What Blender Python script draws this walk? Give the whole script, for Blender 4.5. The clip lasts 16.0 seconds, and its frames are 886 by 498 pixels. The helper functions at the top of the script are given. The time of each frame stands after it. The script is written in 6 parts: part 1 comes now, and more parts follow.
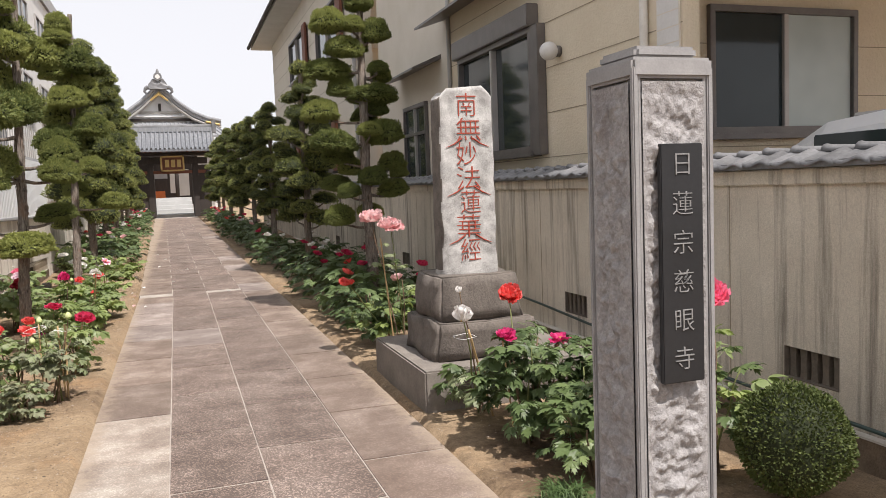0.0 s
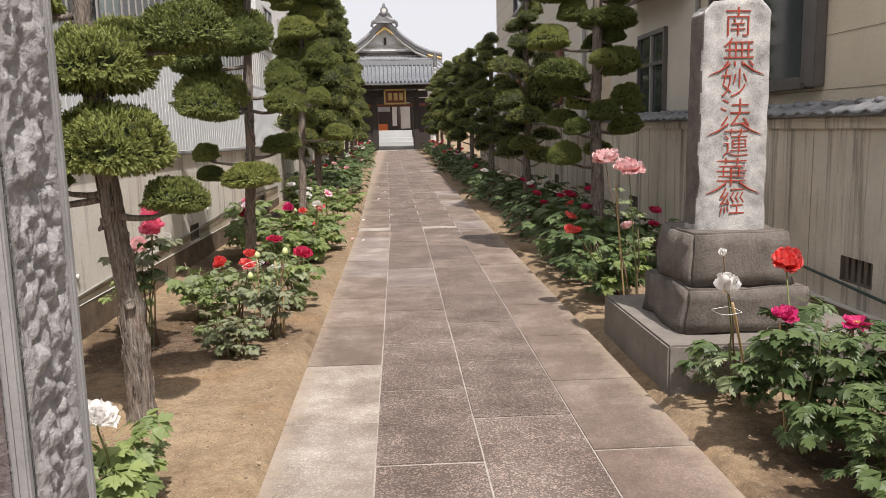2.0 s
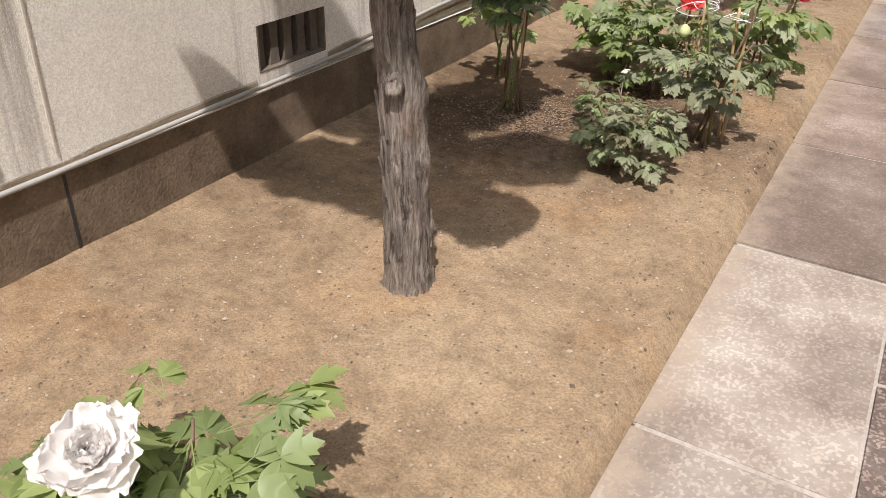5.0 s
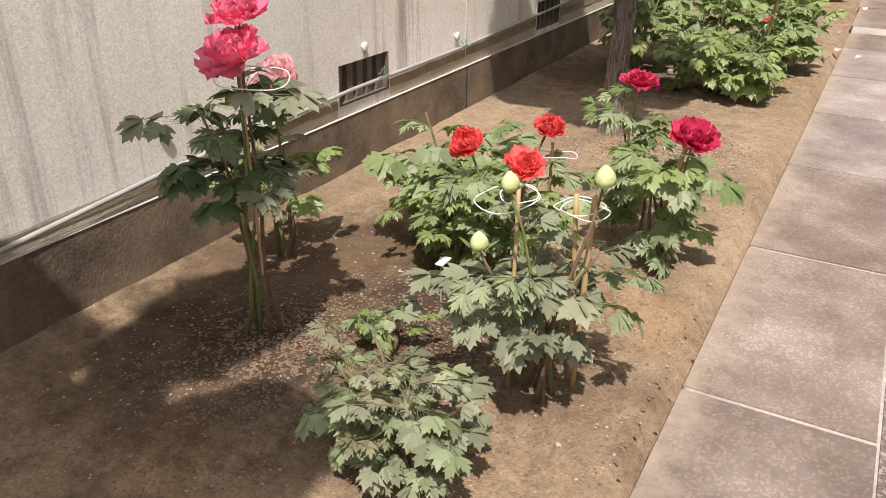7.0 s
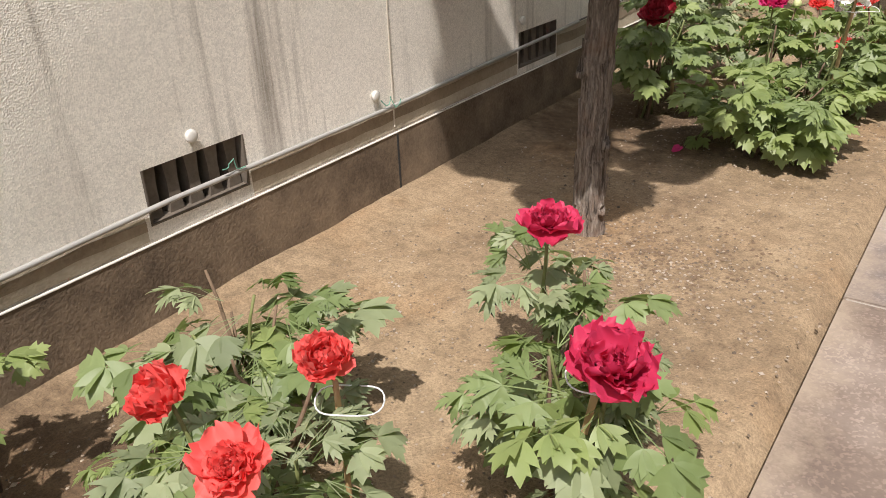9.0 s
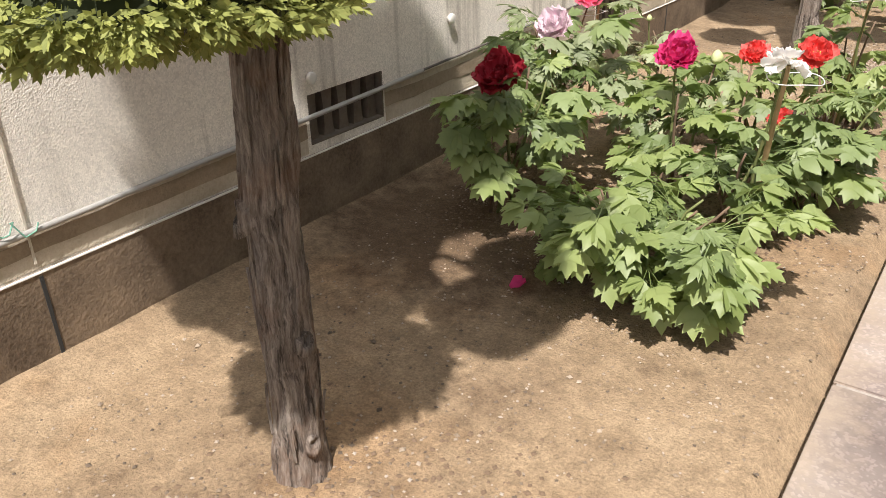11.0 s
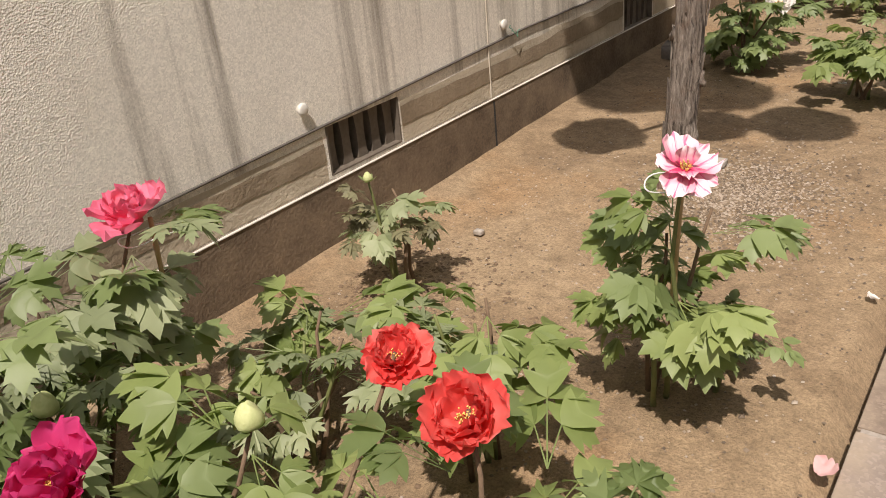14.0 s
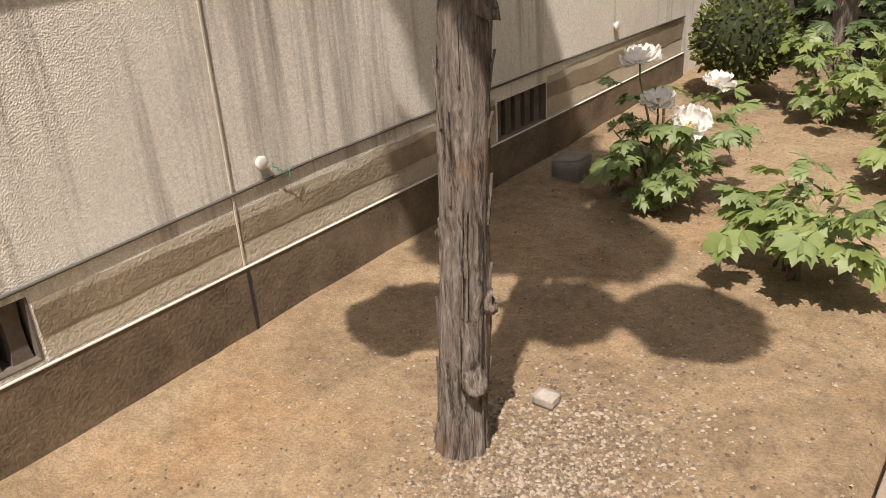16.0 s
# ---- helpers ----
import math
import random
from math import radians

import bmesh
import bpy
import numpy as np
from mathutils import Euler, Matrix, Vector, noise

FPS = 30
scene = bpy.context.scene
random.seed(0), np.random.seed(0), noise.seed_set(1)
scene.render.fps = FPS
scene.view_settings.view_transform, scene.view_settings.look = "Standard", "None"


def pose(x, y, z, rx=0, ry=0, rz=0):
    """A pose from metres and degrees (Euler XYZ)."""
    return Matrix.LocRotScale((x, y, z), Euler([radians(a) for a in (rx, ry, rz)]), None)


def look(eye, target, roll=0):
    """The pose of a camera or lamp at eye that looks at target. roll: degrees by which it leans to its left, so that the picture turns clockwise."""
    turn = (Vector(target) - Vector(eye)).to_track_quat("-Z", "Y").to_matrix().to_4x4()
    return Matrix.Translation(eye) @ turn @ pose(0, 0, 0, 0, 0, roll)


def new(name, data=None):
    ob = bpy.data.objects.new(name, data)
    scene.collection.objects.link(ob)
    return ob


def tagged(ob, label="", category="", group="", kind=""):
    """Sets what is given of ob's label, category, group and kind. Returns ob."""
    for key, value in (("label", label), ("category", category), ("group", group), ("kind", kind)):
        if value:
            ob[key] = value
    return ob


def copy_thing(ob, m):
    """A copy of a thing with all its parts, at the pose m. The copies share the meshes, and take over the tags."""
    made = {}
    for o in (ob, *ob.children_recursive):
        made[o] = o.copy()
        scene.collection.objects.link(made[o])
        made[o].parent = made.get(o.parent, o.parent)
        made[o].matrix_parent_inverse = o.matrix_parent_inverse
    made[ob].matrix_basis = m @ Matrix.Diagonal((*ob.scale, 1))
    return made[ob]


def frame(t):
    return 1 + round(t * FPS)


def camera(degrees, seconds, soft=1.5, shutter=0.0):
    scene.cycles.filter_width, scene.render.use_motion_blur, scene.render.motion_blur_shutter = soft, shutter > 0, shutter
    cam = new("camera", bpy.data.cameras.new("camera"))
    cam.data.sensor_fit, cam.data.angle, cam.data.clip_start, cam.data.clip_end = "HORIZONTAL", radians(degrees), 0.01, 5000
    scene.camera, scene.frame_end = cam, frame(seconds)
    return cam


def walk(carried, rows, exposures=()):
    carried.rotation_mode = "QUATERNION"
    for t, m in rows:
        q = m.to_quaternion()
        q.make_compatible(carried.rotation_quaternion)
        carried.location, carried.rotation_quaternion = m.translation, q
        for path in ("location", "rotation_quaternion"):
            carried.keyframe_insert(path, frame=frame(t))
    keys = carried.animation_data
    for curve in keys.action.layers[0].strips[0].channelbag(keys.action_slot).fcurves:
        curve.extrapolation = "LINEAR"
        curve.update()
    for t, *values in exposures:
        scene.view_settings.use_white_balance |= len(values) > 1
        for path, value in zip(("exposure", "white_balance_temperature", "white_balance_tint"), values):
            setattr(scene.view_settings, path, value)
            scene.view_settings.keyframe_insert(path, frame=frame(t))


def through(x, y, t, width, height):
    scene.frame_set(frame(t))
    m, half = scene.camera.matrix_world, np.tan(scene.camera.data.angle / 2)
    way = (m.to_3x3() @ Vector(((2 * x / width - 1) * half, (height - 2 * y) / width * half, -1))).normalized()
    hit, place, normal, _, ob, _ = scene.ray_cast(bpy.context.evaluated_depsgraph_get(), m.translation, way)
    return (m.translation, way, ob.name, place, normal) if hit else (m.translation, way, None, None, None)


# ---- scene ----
cam = camera(58.7, 16.0, soft=0.75)
PATH = [
    (0, (0.605, 2.87, 1.477), (1.24, 4.759, 1.317), -2.2),
    (0.5, (0.582, 2.884, 1.472), (1.172, 4.787, 1.307), -2.2),
    (1, (0.589, 2.994, 1.473), (0.912, 4.959, 1.282), -1.6),
    (1.5, (0.625, 3.259, 1.431), (0.683, 5.24, 1.162), -0.8),
    (2, (0.626, 3.608, 1.476), (0.734, 5.582, 1.172), -1.2),
    (2.5, (0.643, 3.92, 1.483), (0.772, 5.889, 1.155), -1.2),
    (3, (0.605, 4.3, 1.463), (0.571, 6.262, 1.075), -1.2),
    (3.2, (0.588, 4.553, 1.362), (0.395, 6.489, 0.897), 1.4),
    (5.3, (0.274, 6.259, 1.278), (-0.602, 7.728, 0.243), 1.1),
    (5.5, (0.258, 6.422, 1.278), (-0.6, 7.924, 0.275), 2.0),
    (6, (0.267, 6.861, 1.283), (-0.51, 8.452, 0.353), 2.4),
    (6.5, (0.299, 7.259, 1.29), (-0.494, 8.853, 0.38), 1.8),
    (7, (0.283, 7.627, 1.264), (-0.581, 9.198, 0.378), 0.6),
    (7.5, (0.292, 7.98, 1.249), (-0.617, 9.531, 0.372), -1.4),
    (8, (0.264, 8.321, 1.251), (-0.719, 9.831, 0.382), -2.2),
    (8.5, (0.244, 8.701, 1.269), (-0.803, 10.16, 0.39), -3.7),
    (8.7, (0.246, 8.861, 1.273), (-0.802, 10.31, 0.377), -3.3),
    (10.8, (0.167, 10.511, 1.183), (-0.898, 11.93, 0.258), -1.3),
    (11, (0.168, 10.663, 1.196), (-0.884, 12.093, 0.275), -1.7),
    (11.5, (0.173, 11.002, 1.181), (-0.867, 12.457, 0.285), -2.0),
    (12, (0.164, 11.365, 1.204), (-0.907, 12.806, 0.322), -2.4),
    (12.5, (0.171, 11.732, 1.191), (-0.88, 13.194, 0.321), -2.4),
    (13, (0.158, 12.097, 1.193), (-0.919, 13.532, 0.311), -4.5),
    (13.5, (0.141, 12.504, 1.203), (-0.966, 13.915, 0.319), -6.1),
    (14, (0.166, 12.881, 1.215), (-0.949, 14.278, 0.317), -6.0),
    (14.5, (0.147, 13.294, 1.214), (-0.986, 14.68, 0.322), -6.8),
    (15, (0.15, 13.668, 1.211), (-0.985, 15.053, 0.32), -6.0),
    (15.5, (0.117, 14.016, 1.236), (-1.035, 15.389, 0.348), -5.1),
    (16, (0.116, 14.395, 1.262), (-1.029, 15.794, 0.407), -3.9),
]
walk(cam, [(t, look(eye, target, roll)) for t, eye, target, roll in PATH], [(0, 0.22, 6400, 14), (0.5, 0.35, 6400, 14), (1.5, 0.03, 6400, 14), (3.2, 0.15, 6400, 14), (5.5, 0.14, 6400, 16), (6, 0.28, 6400, 16), (6.5, 0.33, 6400, 16), (7.5, 0.27, 6450, 16), (8.5, 0.19, 6420, 14), (11, 0.56, 6420, 13), (12.5, 0.65, 6500, 16), (13.5, 0.15, 6900, 16), (15, -0.02, 6900, 15), (16, 0.24, 6900, 15)])

# ---- light ----
SUN_AZ, SUN_EL = radians(155), radians(61)   # compass turn from +y, height
sun_way = Vector((math.sin(SUN_AZ) * math.cos(SUN_EL), math.cos(SUN_AZ) * math.cos(SUN_EL), math.sin(SUN_EL)))
sun_data = bpy.data.lights.new("sun", "SUN")
sun_data.energy, sun_data.angle, sun_data.color = 5.0, radians(0.9), (1.0, 0.95, 0.87)
sun = new("sun", sun_data)
sun.matrix_world = look(sun_way * 60, (0, 0, 0))
world = bpy.data.worlds.new("sky")
scene.world = world
world.use_nodes = True
wn = world.node_tree
sky = wn.nodes.new("ShaderNodeTexSky")
sky.sky_type, sky.sun_disc = "NISHITA", False
sky.sun_elevation, sky.sun_rotation = SUN_EL, SUN_AZ
sky.dust_density, sky.air_density, sky.altitude = 2.0, 1.0, 20
pale = wn.nodes.new("ShaderNodeHueSaturation")
pale.inputs["Saturation"].default_value = 0.22
wn.links.new(sky.outputs["Color"], pale.inputs["Color"])
haze = wn.nodes.new("ShaderNodeMix")   # bright thin cloud over the blue
haze.data_type = "RGBA"
haze.inputs[0].default_value, haze.inputs[7].default_value = 0.7, (7.2, 7.25, 7.3, 1)
wn.links.new(pale.outputs["Color"], haze.inputs[6])
wn.links.new(haze.outputs[2], wn.nodes["Background"].inputs["Color"])
wn.nodes["Background"].inputs["Strength"].default_value = 0.125


# ---- materials ----
def ramp_node(nt, fac, stops):
    r = nt.nodes.new("ShaderNodeValToRGB")
    el = r.color_ramp.elements
    while len(el) < len(stops):
        el.new(0.5)
    for e, (p, c) in zip(el, stops):
        e.position, e.color = p, (*c, 1) if len(c) == 3 else (c[0], c[0], c[0], 1)
    nt.links.new(fac, r.inputs["Fac"])
    return r.outputs["Color"]


def noise_node(nt, vec, scale, detail=4, rough=0.6, stretch=(1, 1, 1)):
    if stretch != (1, 1, 1):
        m = nt.nodes.new("ShaderNodeMapping")
        m.inputs["Scale"].default_value = stretch
        nt.links.new(vec, m.inputs["Vector"])
        vec = m.outputs["Vector"]
    n = nt.nodes.new("ShaderNodeTexNoise")
    n.inputs["Scale"].default_value, n.inputs["Detail"].default_value, n.inputs["Roughness"].default_value = scale, detail, rough
    nt.links.new(vec, n.inputs["Vector"])
    return n.outputs["Fac"]


def mix_node(nt, fac, a, b, blend="MIX"):
    m = nt.nodes.new("ShaderNodeMix")
    m.data_type, m.blend_type = "RGBA", blend
    for slot, v in ((0, fac), (6, a), (7, b)):
        if isinstance(v, (int, float)):
            m.inputs[slot].default_value = v
        elif isinstance(v, tuple):
            m.inputs[slot].default_value = (*v, 1)
        else:
            nt.links.new(v, m.inputs[slot])
    return m.outputs[2]


def base_material(name):
    m = bpy.data.materials.new(name)
    m.use_nodes = True
    nt = m.node_tree
    p = nt.nodes["Principled BSDF"]
    pos = nt.nodes.new("ShaderNodeNewGeometry").outputs["Position"]
    return m, nt, p, pos


def bump_on(nt, p, height, strength, distance):
    b = nt.nodes.new("ShaderNodeBump")
    b.inputs["Strength"].default_value, b.inputs["Distance"].default_value = strength, distance
    nt.links.new(height, b.inputs["Height"])
    nt.links.new(b.outputs["Normal"], p.inputs["Normal"])


def surface(name, dark, light, rough=0.85, scale=4.0, fine=60.0, bump=0.4, depth=0.004, metal=0.0, spread=0.25, stretch=(1, 1, 1), vary=0.0):
    """Two scales of colour noise with a fine relief; vary: spread of brightness from piece to piece."""
    m, nt, p, pos = base_material(name)
    big = noise_node(nt, pos, scale, 5, 0.6, stretch)
    small = noise_node(nt, pos, fine, 3, 0.6, stretch)
    both = mix_node(nt, 0.35, big, small)
    col = ramp_node(nt, both, [(0.5 - spread, dark), (0.5 + spread, light)])
    if vary:
        rnd = nt.nodes.new("ShaderNodeObjectInfo").outputs["Random"]
        k = ramp_node(nt, rnd, [(0, (1 - vary,) * 3), (1, (1.0,) * 3)])
        col = mix_node(nt, 1.0, col, k, "MULTIPLY")
    nt.links.new(col, p.inputs["Base Color"])
    p.inputs["Roughness"].default_value, p.inputs["Metallic"].default_value = rough, metal
    bump_on(nt, p, small, bump, depth)
    return m


def soil_material():
    m, nt, p, pos = base_material("sandy_soil")
    big = noise_node(nt, pos, 0.9, 6, 0.65)
    mid = noise_node(nt, pos, 7, 6, 0.7)
    grit = noise_node(nt, pos, 130, 3, 0.75)
    col = ramp_node(nt, big, [(0.36, (0.19, 0.122, 0.070)), (0.52, (0.335, 0.232, 0.138)), (0.68, (0.43, 0.315, 0.20))])
    rust = noise_node(nt, pos, 1.6, 4, 0.6)
    col = mix_node(nt, ramp_node(nt, rust, [(0.54, (0.0,)), (0.70, (0.6,))]), col, (0.42, 0.225, 0.09))
    clod = noise_node(nt, pos, 28, 5, 0.75)
    col = mix_node(nt, 0.45, col, ramp_node(nt, mid, [(0.32, (0.16, 0.11, 0.07)), (0.62, (0.41, 0.305, 0.20))]))
    col = mix_node(nt, 0.55, col, ramp_node(nt, grit, [(0.3, (0.35,) * 3), (0.5, (0.95,) * 3), (0.72, (1.5,) * 3)]), "MULTIPLY")
    col = mix_node(nt, 0.28, col, ramp_node(nt, clod, [(0.36, (0.5,) * 3), (0.5, (0.98,) * 3), (0.66, (1.3,) * 3)]), "MULTIPLY")
    for place, reach in (((-1.2, 8.9, 0), 0.75), ((-1.2, 9.45, 0), 0.97), ((-1.25, 12.75, 0), 0.85), ((-0.7, 9.5, 0), 0.65), ((2.55, 6.3, 0), 0.9), ((2.75, 7.0, 0), 0.85)):   # dug, damp earth round the stems, with bush and tree shade painted in
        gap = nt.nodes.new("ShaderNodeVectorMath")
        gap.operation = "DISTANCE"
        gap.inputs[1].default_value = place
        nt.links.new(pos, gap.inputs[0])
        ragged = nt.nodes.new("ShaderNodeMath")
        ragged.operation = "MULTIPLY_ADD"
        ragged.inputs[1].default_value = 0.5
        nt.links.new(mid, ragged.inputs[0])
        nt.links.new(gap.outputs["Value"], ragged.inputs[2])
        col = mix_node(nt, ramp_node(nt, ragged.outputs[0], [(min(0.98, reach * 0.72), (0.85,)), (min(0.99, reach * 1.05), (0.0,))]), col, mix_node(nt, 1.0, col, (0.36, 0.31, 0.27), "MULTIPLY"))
    nt.links.new(mix_node(nt, 1.0, col, (0.87, 0.87, 0.85), "MULTIPLY"), p.inputs["Base Color"])
    p.inputs["Roughness"].default_value = 0.95
    bump_on(nt, p, mix_node(nt, 0.5, mix_node(nt, 0.5, mid, clod), grit), 0.7, 0.016)
    return m


def slab_material(name, dark, mid, light, chip=1.0):
    """Exposed-aggregate paving: chips, stains and worn patches."""
    m, nt, p, pos = base_material(name)
    chips = nt.nodes.new("ShaderNodeTexVoronoi")
    chips.inputs["Scale"].default_value = 135
    nt.links.new(pos, chips.inputs["Vector"])
    stain = noise_node(nt, pos, 2.2, 6, 0.65)
    worn = noise_node(nt, pos, 11, 5, 0.7)
    col = ramp_node(nt, stain, [(0.3, dark), (0.5, mid), (0.72, light)])
    speck = ramp_node(nt, chips.outputs["Color"], [(0.3, (1 - 0.45 * chip,) * 3), (0.62, (0.95,) * 3), (0.72, (1 + 1.3 * chip,) * 3)])
    col = mix_node(nt, ramp_node(nt, worn, [(0.35, (0.4,) * 3), (0.65, (0.85,) * 3)]), col, mix_node(nt, 1.0, col, speck, "MULTIPLY"))
    rnd = nt.nodes.new("ShaderNodeObjectInfo").outputs["Random"]
    col = mix_node(nt, 1.0, col, ramp_node(nt, rnd, [(0, (0.82,) * 3), (1, (1.08,) * 3)]), "MULTIPLY")
    gen = nt.nodes.new("ShaderNodeSeparateXYZ")   # pale worn rims and blown sand where slabs meet the soil
    nt.links.new(pos, gen.inputs[0])
    for at, way in ((0.012, 1), (1.968, -1)):
        reach = nt.nodes.new("ShaderNodeMath")
        reach.operation = "MULTIPLY_ADD"
        reach.inputs[1].default_value, reach.inputs[2].default_value = way, -way * at
        nt.links.new(gen.outputs["X"], reach.inputs[0])
        ragged = nt.nodes.new("ShaderNodeMath")
        ragged.operation = "MULTIPLY_ADD"
        ragged.inputs[1].default_value = 0.35
        nt.links.new(worn, ragged.inputs[0])
        nt.links.new(reach.outputs[0], ragged.inputs[2])
        col = mix_node(nt, ramp_node(nt, ragged.outputs[0], [(0.15, (0.75,)), (0.29, (0.0,))]), col, (0.34, 0.27, 0.20))
    nt.links.new(col, p.inputs["Base Color"])
    p.inputs["Roughness"].default_value = 0.8
    bump_on(nt, p, mix_node(nt, 0.5, chips.outputs["Distance"], worn), 0.35, 0.003)
    return m


def stucco_material(name, dark, mid, light, streak, amount, start=0.52):
    """Rough-cast render with rain streaks running down it."""
    m, nt, p, pos = base_material(name)
    cloud = noise_node(nt, pos, 0.9, 5, 0.6)
    run = noise_node(nt, pos, 1.0, 6, 0.7, (1, 10.5, 0.5))
    run2 = noise_node(nt, pos, 1.0, 4, 0.6, (1, 3.0, 0.25))
    pebble = nt.nodes.new("ShaderNodeTexVoronoi")
    pebble.inputs["Scale"].default_value = 210
    nt.links.new(pos, pebble.inputs["Vector"])
    fine = noise_node(nt, pos, 60, 4, 0.75)
    grain = mix_node(nt, 0.5, pebble.outputs["Color"], fine)
    col = ramp_node(nt, cloud, [(0.3, dark), (0.5, mid), (0.7, light)])
    f = mix_node(nt, 0.45, run, run2)
    col = mix_node(nt, ramp_node(nt, f, [(start, (0.0,)), (start + 0.13, (amount,))]), col, streak)
    col = mix_node(nt, 0.5, col, ramp_node(nt, grain, [(0.3, (0.68,) * 3), (0.7, (1.25,) * 3)]), "MULTIPLY")
    nt.links.new(col, p.inputs["Base Color"])
    p.inputs["Roughness"].default_value = 0.95
    bump_on(nt, p, mix_node(nt, 0.35, pebble.outputs["Distance"], fine), 0.6, 0.0035)
    return m


def leaf_material(name, dark, light, through=0.35, rough=0.5, scale=14.0):
    m, nt, p, pos = base_material(name)
    big = noise_node(nt, pos, scale, 3, 0.6)
    rnd = nt.nodes.new("ShaderNodeObjectInfo").outputs["Random"]
    isl = nt.nodes.new("ShaderNodeNewGeometry").outputs["Random Per Island"]
    f = mix_node(nt, 0.35, mix_node(nt, 0.5, rnd, isl), big)
    col = ramp_node(nt, f, [(0.2, dark), (0.8, light)])
    nt.links.new(col, p.inputs["Base Color"])
    p.inputs["Roughness"].default_value = rough
    t = nt.nodes.new("ShaderNodeBsdfTranslucent")
    nt.links.new(mix_node(nt, 0.5, col, (0.35, 0.5, 0.08)) if through > 0.25 and dark[1] > dark[0] else col, t.inputs["Color"])
    mx = nt.nodes.new("ShaderNodeMixShader")
    mx.inputs[0].default_value = through
    nt.links.new(p.outputs[0], mx.inputs[1])
    nt.links.new(t.outputs[0], mx.inputs[2])
    nt.links.new(mx.outputs[0], nt.nodes["Material Output"].inputs["Surface"])
    return m


def bark_material():
    """Grey-brown fibrous bark: long thin fibres, dark splits, patches rubbed red or grown green."""
    m, nt, p, pos = base_material("cedar_bark")
    bend = nt.nodes.new("ShaderNodeVectorMath")
    bend.operation = "MULTIPLY_ADD"
    swirl = nt.nodes.new("ShaderNodeTexNoise")
    swirl.inputs["Scale"].default_value, swirl.inputs["Detail"].default_value = 9, 3
    nt.links.new(pos, swirl.inputs["Vector"])
    nt.links.new(swirl.outputs["Color"], bend.inputs[0])
    bend.inputs[1].default_value = (0.035, 0.035, 0.0)
    nt.links.new(pos, bend.inputs[2])
    way = bend.outputs[0]
    fibre = noise_node(nt, way, 1.0, 6, 0.72, (105, 105, 9))
    split = noise_node(nt, way, 1.0, 5, 0.7, (38, 38, 4.5))
    patch = noise_node(nt, pos, 5, 5, 0.65)
    col = ramp_node(nt, fibre, [(0.34, (0.075, 0.058, 0.047)), (0.48, (0.20, 0.165, 0.138)), (0.65, (0.37, 0.32, 0.275))])
    col = mix_node(nt, ramp_node(nt, patch, [(0.51, (0.0,)), (0.66, (0.5,))]), col, (0.22, 0.115, 0.065))
    col = mix_node(nt, ramp_node(nt, patch, [(0.32, (0.35,)), (0.42, (0.0,))]), col, (0.17, 0.17, 0.12))
    col = mix_node(nt, ramp_node(nt, split, [(0.36, (0.85,)), (0.44, (0.0,))]), col, (0.026, 0.019, 0.015))
    nt.links.new(col, p.inputs["Base Color"])
    p.inputs["Roughness"].default_value = 0.95
    bump_on(nt, p, mix_node(nt, 0.55, fibre, split), 1.0, 0.022)
    return m


def glass_material(name, tint, rough=0.06):
    m, nt, p, pos = base_material(name)
    nt.links.new(ramp_node(nt, noise_node(nt, pos, 0.8, 3), [(0.3, tint), (0.7, tuple(c * 1.5 for c in tint))]), p.inputs["Base Color"])
    p.inputs["Roughness"].default_value, p.inputs["Specular IOR Level"].default_value = rough, 0.4
    return m


SOIL = soil_material()
SLAB = slab_material("brown_aggregate_paving", (0.10, 0.072, 0.058), (0.165, 0.124, 0.103), (0.255, 0.203, 0.173), 1.0)
SLAB_PLAIN = slab_material("smooth_brown_paving", (0.118, 0.083, 0.064), (0.19, 0.142, 0.114), (0.31, 0.25, 0.21), 0.28)
SLAB_MID = slab_material("half_worn_paving", (0.17, 0.13, 0.115), (0.27, 0.22, 0.195), (0.43, 0.375, 0.34), 0.25)
SLAB_PALE = slab_material("worn_pale_paving", (0.18, 0.138, 0.112), (0.33, 0.275, 0.23), (0.52, 0.465, 0.405), 0.3)
MORTAR = surface("pale_mortar", (0.20, 0.17, 0.145), (0.52, 0.47, 0.42), 0.95, 5, 80)
STUCCO_L = stucco_material("rough_cast_render", (0.64, 0.59, 0.52), (0.77, 0.725, 0.65), (0.85, 0.81, 0.74), (0.22, 0.185, 0.145), 0.8, 0.516)
STUCCO_R = stucco_material("stained_render", (0.47, 0.42, 0.345), (0.59, 0.535, 0.445), (0.69, 0.635, 0.54), (0.12, 0.10, 0.078), 0.9, 0.50)
BASE_DARK = surface("dark_footing_concrete", (0.075, 0.053, 0.035), (0.25, 0.185, 0.125), 0.95, 5, 90, 0.7, 0.005, spread=0.17)
LEDGE = surface("pale_ledge_mortar", (0.50, 0.46, 0.40), (0.74, 0.71, 0.66), 0.9, 6, 60)
BAND = surface("dusty_render_band", (0.34, 0.28, 0.20), (0.62, 0.55, 0.44), 0.95, 5, 70, 0.6, 0.008)
BAND_DAMP = surface("damp_render_streak", (0.17, 0.125, 0.08), (0.40, 0.325, 0.235), 0.95, 6, 70, 0.6, 0.008)
PALE_JOINT = surface("pale_wall_joint", (0.50, 0.45, 0.37), (0.70, 0.65, 0.56), 0.9, 8, 60)
VENT_STONE = surface("vent_block_concrete", (0.08, 0.064, 0.05), (0.20, 0.165, 0.13), 0.95, 8, 60)
PIPE_GREY = surface("grey_plastic_pipe", (0.30, 0.29, 0.27), (0.42, 0.41, 0.39), 0.5, 6, 40, 0.1)
